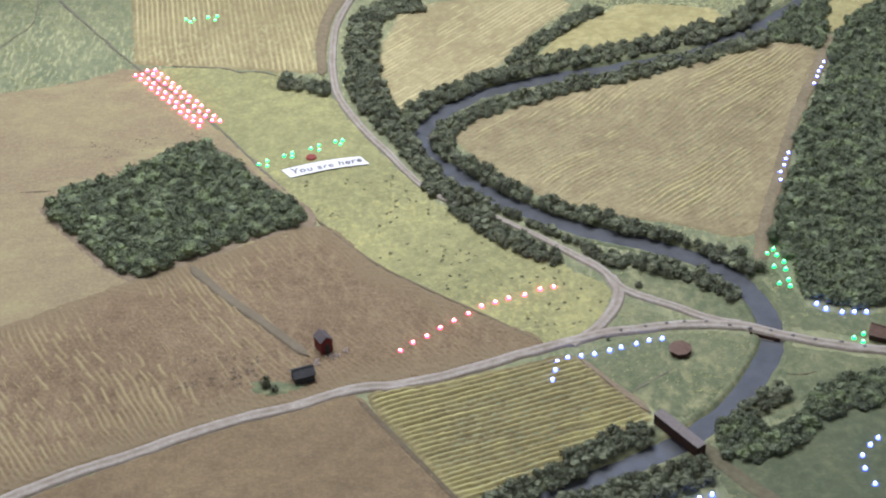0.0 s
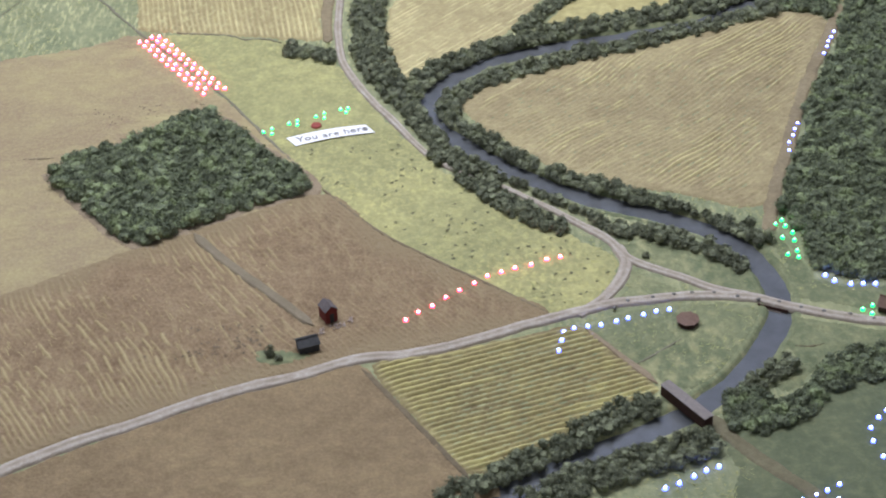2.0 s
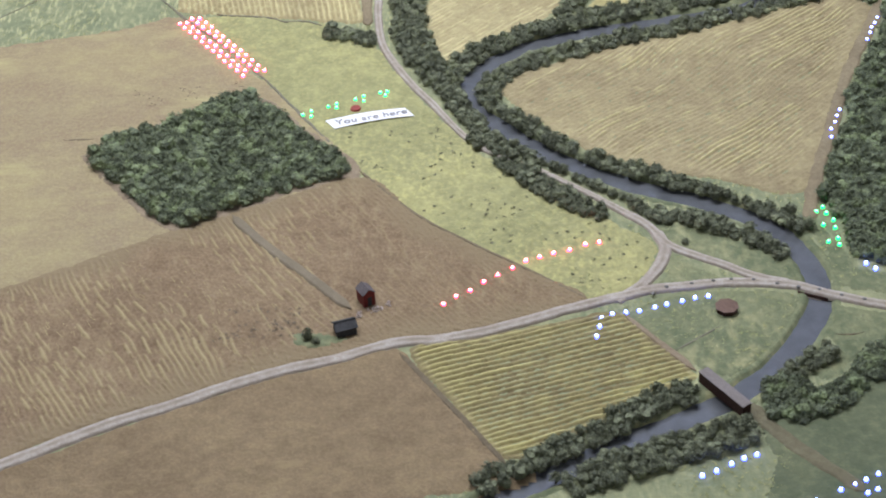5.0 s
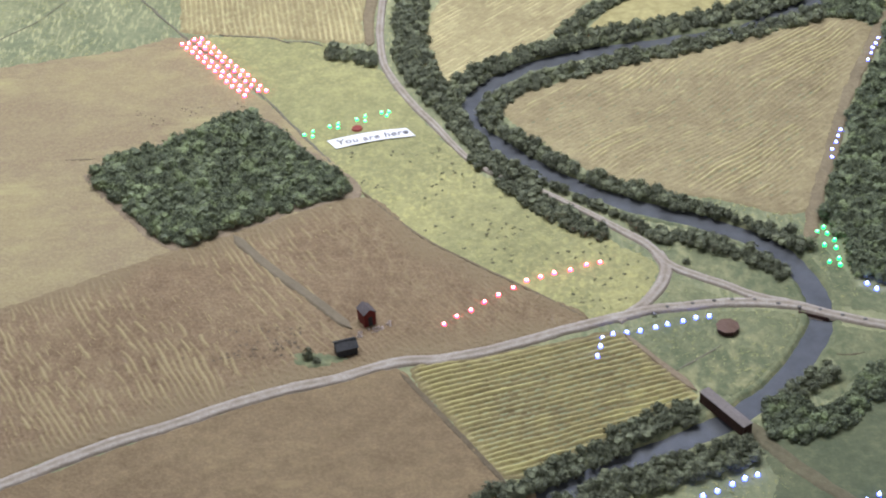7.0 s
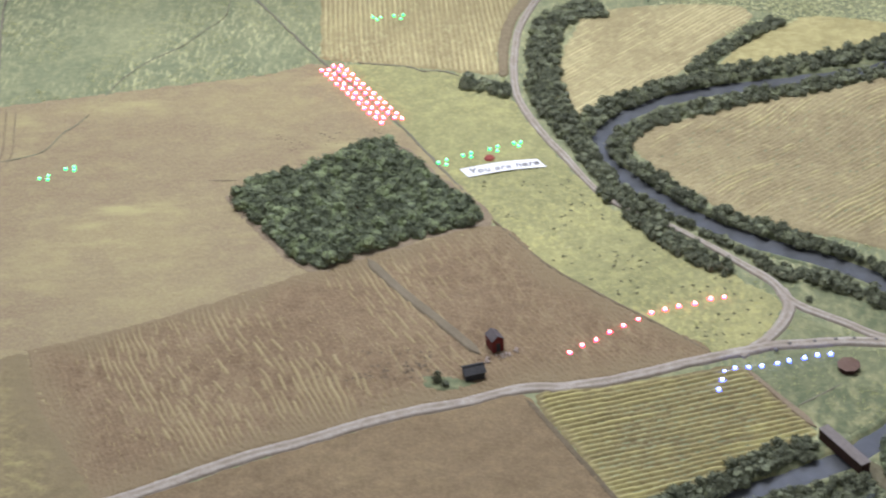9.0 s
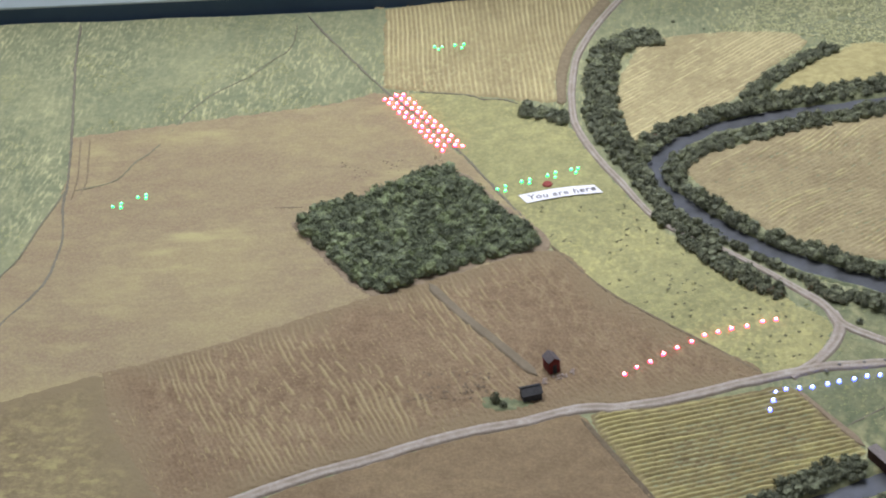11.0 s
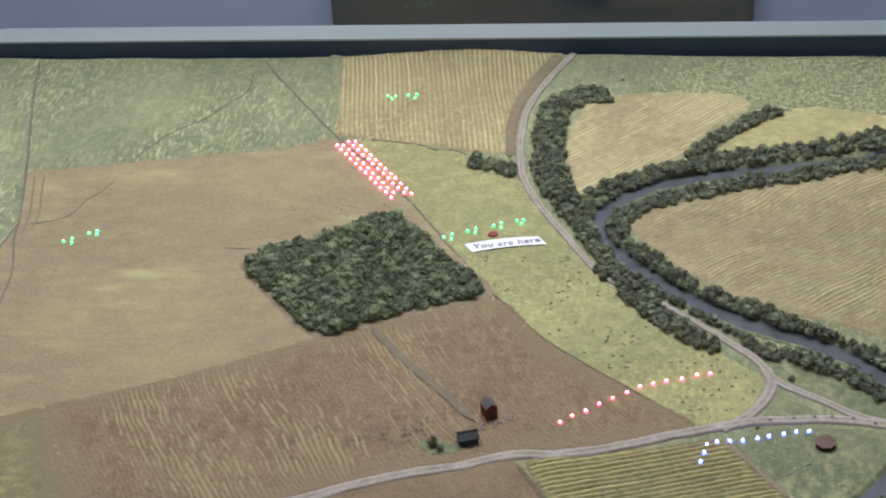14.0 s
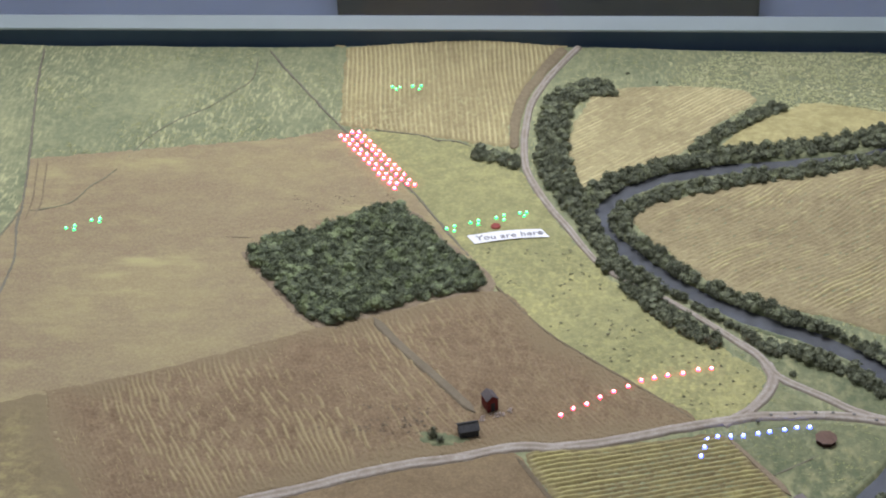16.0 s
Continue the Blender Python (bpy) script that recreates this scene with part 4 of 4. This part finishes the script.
def tree_belt(line, half, group, gap=0.0068, size=(0.58, 0.92), label="", over=False, wet=0.002):
    """Trees strewn along a line, kept off the water and the roads; with a label they are joined as one belt."""
    p = spline(line, 0.003)
    n = int(len(p) * 0.003 * 2 * half / (gap * gap) * 7.0) + 20
    t = np.gradient(p, axis=0)
    spots = []
    for k in range(n):
        i = g.randint(0, len(p) - 1)
        d = t[i] / np.linalg.norm(t[i])
        o = g.uniform(-half, half)
        x, y = p[i][0] - d[1] * o, p[i][1] + d[0] * o
        s = g.uniform(*size)
        if not clear(x, y, 0.006 * s, over, wet) or any((x - a) ** 2 + (y - b_) ** 2 < (gap * (0.5 + 0.5 * s)) ** 2 for a, b_ in PLANTED):
            continue
        PLANTED.append((x, y))
        if label:
            spots.append((x, y, ground_at(x, y) - 0.0005, s))
        else:
            tree(x, y, s, group)
    if label:
        v, f = numpy_clumps(TEMPLATES, spots, g)
        tagged(link_mesh("tree_belt", v, f, LEAF, smooth=False), label, "trees", group, "stuff")


tree_belt(T_ROADSIDE, 0.016, "tree belts", label="broad belt of dark green trees beside the road")
tree_belt(T_NORTHBANK, 0.0125, "tree belts", label="belt of dark green trees on the far river bank")
tree_belt(T_NORTHEAST, 0.011, "tree belts", label="belt of dark green trees by the upper river")
tree_belt(T_SPUR, 0.008, "tree belts", label="hedge of dark green trees between two straw fields")
tree_belt(T_HEDGE, 0.0095, "tree belts", gap=0.0056, label="short dark green hedge ending at the road")
tree_belt(T_HEDGE, 0.009, "trees at the hedge", gap=0.0048)
tree_belt(T_INNER, 0.010, "tree belts", label="belt of dark green trees round the inner bank")
tree_belt(T_SOUTHBANK, 0.012, "trees between road and river")
tree_belt(T_OVER, 0.007, "trees between road and river", over=True)
tree_belt(T_SOUTHSTRIP, 0.008, "trees on the south bank")
tree_belt([(x - 0.001, y - 0.006) for x, y in T_LOWNORTH], 0.011, "trees below the covered bridge", wet=0.0045)
tree_belt(T_BEND, 0.0085, "trees between road and river", gap=0.006)
tree_belt(T_BANK, 0.0075, "trees by the pavilion bank")
tree_belt(T_LOWSOUTH, 0.014, "trees below the covered bridge")


def wood(name, outline, label, gap=0.0067, size=(0.66, 1.0), grow=-0.003):
    """A planted block of trees, past counting, as one object."""
    line = spline(outline, 0.008, True)
    lo, hi = line.min(0) - max(grow, 0), line.max(0) + max(grow, 0)
    spots = []
    r = random.Random(len(name))
    y = lo[1]
    k = 0
    while y < hi[1]:
        x = lo[0] + (gap / 2 if k % 2 else 0)
        while x < hi[0]:
            q, w = x + r.uniform(-1, 1) * gap * 0.38, y + r.uniform(-1, 1) * gap * 0.38
            spots.append((q, w, r.uniform(*size)))
            x += gap
        y += gap * 0.866
        k += 1
    c = np.array(spots)
    keep = line_distance(c[:, 0], c[:, 1], line, True) * np.where(inside(c[:, 0], c[:, 1], line), 1, -1) > -grow
    spots = [(q, w, ground_at(q, w) - 0.0005, e) for q, w, e in c[keep] if clear(q, w, 0.005)]
    v, f = numpy_clumps(TEMPLATES, spots, r)
    return tagged(link_mesh(name, v, f, WOOD_LEAF, smooth=False), label, "wood", kind="stuff")


wood("square_wood", P_WOOD, "dense square block of dark green foam trees", gap=0.0063, size=(0.58, 1.15))
wood("east_wood", P_EASTWOOD, "large dense wood of dark green foam trees")
wood("river_wood", P_RIVERWOOD, "dense strip of dark green trees by the river", 0.0064, (0.55, 0.85), grow=-0.001)
wood("bend_wood", P_NECLUMP, "clump of dark green trees at the river bend")


# ---- tufts ----
def tufts(name, test, count, mat, label, size, blob=False, seed=1, area=(-0.62, 0.6, -0.53, 0.415), LIFT=0.0004):
    r = random.Random(seed)
    V, F, n = [], [], 0
    q = np.array([[r.uniform(area[0], area[1]), r.uniform(area[2], area[3])] for _ in range(count)])
    ok = test(q[:, 0], q[:, 1])
    q = q[ok]
    for (x, y), z in zip(q, Z0 + relief(q[:, 0], q[:, 1])):
        for k in range(6 if blob else 4):
            a = r.uniform(0, 6.28)
            ln = size * (r.uniform(0.5, 1.1) if blob else r.uniform(0.9, 2.2))
            wd = ln * (0.5 if blob else 0.2)
            ox, oy = r.uniform(-1, 1) * size * 0.5, r.uniform(-1, 1) * size * 0.5
            ca, sa = math.cos(a), math.sin(a)
            V += [(x + ox - sa * wd, y + oy + ca * wd, z + LIFT), (x + ox + sa * wd, y + oy - ca * wd, z + LIFT), (x + ox + ca * ln, y + oy + sa * ln, z + LIFT + ln * r.uniform(0.15, 0.45))]
            F.append((n, n + 1, n + 2))
            n += 3
    return tagged(link_mesh(name, V, F, mat, smooth=False), label, "grass", kind="stuff")


OUTLINES = [spline(o, 0.01, True) for o in (F_PLOUGH, F_STUBBLE, F_VINE, F_TAN, F_NORTHROWS, F_WEDGE, F_SMALL, F_TRIANGLE, F_PASTURE)]
MEADOW_LINE = spline(F_MEADOW, 0.01, True)


def on_grass(x, y):
    ok = line_distance(x, y, RIVER_LINE) > 0.016
    for ln in ROAD_LINES:
        ok &= line_distance(x, y, ln) > 0.008
    for o in OUTLINES:
        ok &= ~inside(x, y, o)
    return ok


def on_meadow(x, y):
    return inside(x, y, MEADOW_LINE) & (line_distance(x, y, MEADOW_LINE, True) > 0.006)


tufts("grass_tufts", lambda x, y: on_grass(x, y) & (wave_noise(x, y, 40, 77) > -0.2 + 1.0 * np.clip((-0.45 - x) / 0.06, 0, 1)), 26000, TUFT, "tufts of pale green and yellow flock on the grass", 0.0013, seed=2)
tufts("far_tufts", lambda x, y: on_grass(x, y) & (x + 0.06 * wave_noise(x, y, 60, 71) > 0.27), 5200, PALE_TUFT, "thick pale tufts of flock along the far edge", 0.0018, seed=12, area=(0.17, 0.66, 0.25, 0.405))
tufts("meadow_tufts", lambda x, y: on_meadow(x, y) & (wave_noise(x, y, 60, 78) > 0.0), 14000, TUFT, "tufts of yellow-green flock on the meadow", 0.0009, seed=3, LIFT=0.0011)
tufts("dark_tufts", lambda x, y: on_meadow(x, y) & (y < -0.02) & (wave_noise(x, y, 75, 79) > -0.35), 4600, DARK_TUFT, "small dark tufts scattered over the meadow", 0.0021, True, seed=4, LIFT=0.0011)
tufts("field_tufts", lambda x, y: wave_noise(x, y, 90, 31) > -0.7, 150, BROWN_TUFT, "small dark tufts in the ploughed field", 0.0017, True, seed=6, area=(-0.115, -0.018, -0.318, -0.279), LIFT=0.0014)
tufts("wood_edge_tufts", lambda x, y: wave_noise(x, y, 120, 32) > 0.3, 75, BROWN_TUFT, "small dark tufts beside the square wood", 0.0014, True, seed=7, area=(-0.19, -0.07, 0.04, 0.078), LIFT=0.0014)


def straws(name, outline, angle, count, mat, label, seed, edge=9.0):
    """Loose straws lying along the rows of a field."""
    r = random.Random(seed)
    line = spline(outline, 0.014, True)
    lo, hi = line.min(0), line.max(0)
    q = np.array([[r.uniform(lo[0], hi[0]), r.uniform(lo[1], hi[1])] for _ in range(count)])
    q = q[inside(q[:, 0], q[:, 1], line) & (line_distance(q[:, 0], q[:, 1], line, True) > 0.004) & (wave_noise(q[:, 0], q[:, 1], 45, seed) > -0.1) & (q[:, 0] < edge)]
    V, F, n = [], [], 0
    for (x, y), z in zip(q, Z0 + relief(q[:, 0], q[:, 1])):
        a = radians(angle + r.gauss(0, 9))
        ln, wd = r.uniform(0.0012, 0.0045), r.uniform(0.00018, 0.0004)
        ca, sa = math.cos(a), math.sin(a)
        h0, h1 = z + r.uniform(0.0014, 0.0018), z + r.uniform(0.0014, 0.0018)
        V += [(x - ca * ln - sa * wd, y - sa * ln + ca * wd, h0), (x - ca * ln + sa * wd, y - sa * ln - ca * wd, h0), (x + ca * ln + sa * wd, y + sa * ln - ca * wd, h1), (x + ca * ln - sa * wd, y + sa * ln + ca * wd, h1)]
        F.append((n, n + 1, n + 2, n + 3))
        n += 4
    return tagged(link_mesh(name, V, F, mat, smooth=False), label, "straw", kind="stuff")


straws("loose_straw", F_PLOUGH, -64, 1500, STRAW, "loose pale straws along the ploughed rows", 5, 0.0)


# ---- buildings ----
def gable(name, place, turn, length, width, wall, rise, wall_mat, roof_mat, label, category, over=0.0012, door=True):
    """A gabled building with walls, two roof slopes and a door; the ridge runs along local y."""
    ob = tagged(new(name), label, category)
    ob.matrix_world = pose(place[0], place[1], ground_at(*place) + 0.0010, 0, 0, turn)
    l, w = length / 2, width / 2
    bm = bmesh.new()
    vs = [bm.verts.new(c) for c in ((-w, -l, 0), (w, -l, 0), (w, -l, wall), (0, -l, wall + rise), (-w, -l, wall), (-w, l, 0), (w, l, 0), (w, l, wall), (0, l, wall + rise), (-w, l, wall))]
    for q in ((0, 1, 2, 3, 4), (9, 8, 7, 6, 5), (1, 6, 7, 2), (5, 0, 4, 9), (5, 6, 1, 0), (2, 7, 8, 3), (9, 4, 3, 8)):
        bm.faces.new([vs[k] for k in q])
    wall_part = part("wall", bm, wall_mat, ob)
    sl = math.hypot(w, rise)
    for sgn in (-1, 1):
        bm = box(bmesh.new(), -over, -l - over, 0.0, sl + over, l + over, 0.0007, 0.0002)
        r = part("roof_slope", bm, roof_mat, ob)
        r.matrix_basis = Matrix.Translation((0, 0, wall + rise)) @ Matrix.Rotation(0 if sgn > 0 else math.pi, 4, "Z") @ Matrix.Rotation(math.atan2(rise, w), 4, "Y")
    if door:
        part("door", box(bmesh.new(), -w * 0.35, -l - 0.0004, 0, w * 0.35, -l - 0.00005, wall * 0.75, 0.0001), SHED_DARK, wall_part)
    return ob


gable("barn", (0.0358, -0.2789), 27, 0.0130, 0.0104, 0.0122, 0.0040, BARN_RED, ROOF_GREY, "tall red barn with a grey roof by the path", "barn", over=0.0005)
gable("shed", (0.0186, -0.3157), 106, 0.0162, 0.0120, 0.0074, 0.0036, SHED_DARK, SHED_DARK, "low dark weathered shed beside the barn", "shed")
gable("covered_bridge", (0.305, -0.4217), 31, 0.050, 0.0082, 0.0098, 0.0003, BRIDGE_WALL, BRIDGE_ROOF, "long dark brown covered bridge over the river", "bridge", over=0.0005, door=False)
gable("house", (0.4885, -0.3193), 60, 0.016, 0.014, 0.006, 0.005, BRIDGE_WALL, BROWN_ROOF, "small house with a reddish brown roof by the road", "house")


def octagon(place, r, wall, rise):
    ob = tagged(new("pavilion"), "low eight-sided brown building on the grass", "pavilion")
    ob.matrix_world = pose(place[0], place[1], ground_at(*place) + 0.0003, 0, 0, 22.5)
    bm = bmesh.new()
    bmesh.ops.create_cone(bm, segments=8, radius1=r * 0.93, radius2=r * 0.93, depth=wall, cap_ends=True)
    bmesh.ops.translate(bm, verts=bm.verts, vec=(0, 0, wall / 2))
    part("wall", bm, BRIDGE_WALL, ob)
    bm = bmesh.new()
    bmesh.ops.create_cone(bm, segments=8, radius1=r * 1.05, radius2=r * 0.12, depth=rise, cap_ends=True)
    bmesh.ops.translate(bm, verts=bm.verts, vec=(0, 0, wall + rise / 2))
    part("roof", bm, BROWN_ROOF, ob, "flat-pitched brown roof")
    return ob


octagon((0.3244, -0.3181), 0.0092, 0.0050, 0.0012)

# road bridge: kerb beams and abutments under the road
rb = tagged(new("road_bridge"), "low dark road bridge with pale rails", "bridge")
rb.matrix_world = pose(0.3989, -0.3009, Z0, 0, 0, -27)
for y_, top_ in ((-0.0058, 0.0012), (0.0058, 0.0002)):
    part("beam", box(bmesh.new(), -0.0125, y_ - 0.0005, -0.0035, 0.0125, y_ + 0.0005, top_, 0.0002), BRIDGE_WALL, rb)
part("deck", box(bmesh.new(), -0.0125, -0.0053, -0.0018, 0.0125, 0.0053, 0.0004), BRIDGE_WALL, rb)
part("rail", box(bmesh.new(), -0.0075, -0.0075, -0.0021, 0.0075, -0.0069, -0.0012, 0.0002), STONE, rb, "thin pale stick")

# green flock and rubble by the farm
field("farm_lawn", [(-0.0243, -0.3193), (-0.0124, -0.3132), (0.0056, -0.3172), (0.0217, -0.3248), (0.0058, -0.3324), (-0.0142, -0.3344)], LAWN, "patch of bright green flock round the farm shed", lift=0.0020, seed=13, step=0.002)
r = random.Random(9)
for k in range(22):
    bm = bmesh.new()
    bmesh.ops.create_icosphere(bm, subdivisions=1, radius=1.0)
    s = r.uniform(0.0008, 0.0019)
    for v in bm.verts:
        v.co = v.co * s * r.uniform(0.7, 1.2)
    ob = part("stone", bm, STONE)
    x = 0.028 + r.uniform(0, 0.028)
    y = -0.2965 + 0.45 * (x - 0.028) + r.uniform(-0.0035, 0.0035)
    ob.location = (x, y, ground_at(x, y) + 0.0018)
    tagged(ob, "small pale stone in front of the barn", "stone", "stones by the barn")
tree(-0.0111, -0.3218, 0.72, "trees by the farm", 1.7)
tree(-0.0048, -0.3278, 0.6, "trees by the farm")

tree(0.3055, -0.2262, 0.5, "single bushes")
tree(0.1681, 0.353, 0.42, "single bushes", 0.6)
tree(0.2024, 0.3326, 0.2, "single bushes")

# ---- label ----
lab = tagged(new("paper_label"), "slightly curved white paper label with grey words", "label")
lab.matrix_world = pose(-0.0004, -0.0018, Z0 + 0.0016, 0, 0, 10.5)
n = 24
xs_ = np.linspace(0, 0.0765, n)
sag = lambda x: 0.0022 * math.sin(math.pi * x / 0.0765)
bm = bmesh.new()
strip = []
for x in xs_:
    up = 0.0003 + 0.0006 * math.sin(3 * x / 0.0765)
    strip.append([bm.verts.new((x + 0.006 * q, sag(x) - 0.0162 * q, up - dn)) for q, dn in ((0, 0), (1, 0), (1, 0.0003), (0, 0.0003))])
for a, b_ in zip(strip, strip[1:]):
    for q in range(4):
        bm.faces.new((a[q], b_[q], b_[(q + 1) % 4], a[(q + 1) % 4]))
bm.faces.new(strip[0])
bm.faces.new(list(reversed(strip[-1])))
sheet = part("sheet", bm, PAPER, lab)
letters = "You are here"
curve = bpy.data.curves.new("words", "FONT")
curve.body, curve.size, curve.extrude, curve.offset, curve.space_character = letters, 0.0118, 0.0001, 0.0002, 1.08
curve.materials.append(INK)
tx = new("words", curve)
tx.parent = sheet
tx.matrix_basis = pose(0.0085, -0.0112, 0.0010, 0, 0, 0.5)
tagged(tx, "grey printed words")
bm = bmesh.new()
bmesh.ops.create_cone(bm, segments=20, radius1=0.0055, radius2=0.0046, depth=0.002, cap_ends=True)
dot = part("marker_dot", bm, RED_PAINT)
dot.matrix_world = pose(0.0281, 0.0171, ground_at(0.029, 0.018) + 0.0016)
tagged(dot, "flat round red marker beside the paper label", "marker")


# ---- lamps of the model ----
def dome(radius, height, base, segs=12, rings=4):
    bm = bmesh.new()
    loops = []
    for k in range(rings):
        a = k / rings * math.pi / 2
        loops.append([bm.verts.new((radius * math.cos(a) * math.cos(q * 2 * math.pi / segs), radius * math.cos(a) * math.sin(q * 2 * math.pi / segs), base + height * math.sin(a))) for q in range(segs)])
    top = bm.verts.new((0, 0, base + height))
    for a, b_ in zip(loops, loops[1:]):
        for q in range(segs):
            bm.faces.new((a[q], a[(q + 1) % segs], b_[(q + 1) % segs], b_[q]))
    for q in range(segs):
        bm.faces.new((loops[-1][q], loops[-1][(q + 1) % segs], top))
    bm.faces.new(list(reversed(loops[0])))
    return bm


LED = {}
for nm, (lens_mat, core_mat) in LED_COLOURS.items():
    big = 1.0 if nm != "green" else 0.85
    ob = part(nm + "_led", dome({"red": 0.0021, "green": 0.0019, "blue": 0.0019}[nm], 0.0026, -0.0022), lens_mat, smooth=True)
    tagged(ob, "small glowing " + nm + " lamp set in the model", "LED lamp")
    part("core", dome(0.0012 * big, 0.0008, -0.0001), core_mat, ob, "bright white-hot core", smooth=True)
    ob.location = (0, 0, -5)
    LED[nm] = ob


def lamps(colour, places, group, up=0.0024):
    for x, y in places:
        ob = copy_thing(LED[colour], pose(x, y - 0.003, ground_at(x, y) + up))
        tagged(ob, group=group)


lamps("red", RED_LINE, "row of red lamps")
lamps("blue", BLUE_LINE, "row of blue lamps below the road")
lamps("blue", BLUE_EAST, "blue lamps along the east path")
lamps("blue", BLUE_SOUTH, "blue lamps at the south-east edge")
lamps("green", GREEN_EAST, "green lamps by the east wood")
lamps("green", GREEN_MID, "green lamps by the label")
lamps("green", GREEN_FAR, "green lamps in the far fields")
# block of red lamps: two double columns either side of the path
A0, A1 = np.array((-0.1534, 0.2056)), np.array((-0.0807, 0.0898))
side = np.array((0.0200, 0.0105))
block = []
for col, (o, shift, cnt) in enumerate(((0.0, 0.0, 12), (0.27, 0.35, 11), (0.68, -0.15, 12), (0.98, 0.2, 12))):
    for k in range(cnt):
        q = A0 + (A1 - A0) * ((k + shift) / 11.3) + side * o
        block.append((q[0] + g.uniform(-1, 1) * 0.0006, q[1] + g.uniform(-1, 1) * 0.0008))
lamps("red", block, "block of red lamps")
for ob in LED.values():
    for ch in list(ob.children):
        bpy.data.objects.remove(ch)
    bpy.data.objects.remove(ob)
unlit = part("unlit_led", dome(0.0020, 0.0012, 0), CLEAR_DARK, smooth=True)
tagged(unlit, "small unlit lamp set in the model", "LED lamp", "unlit lamps")
first = True
for x, y in UNLIT_ROAD:
    m = pose(x, y, ground_at(x, y) + 0.0024)
    if first:
        unlit.matrix_world, first = m, False
    else:
        copy_thing(unlit, m)
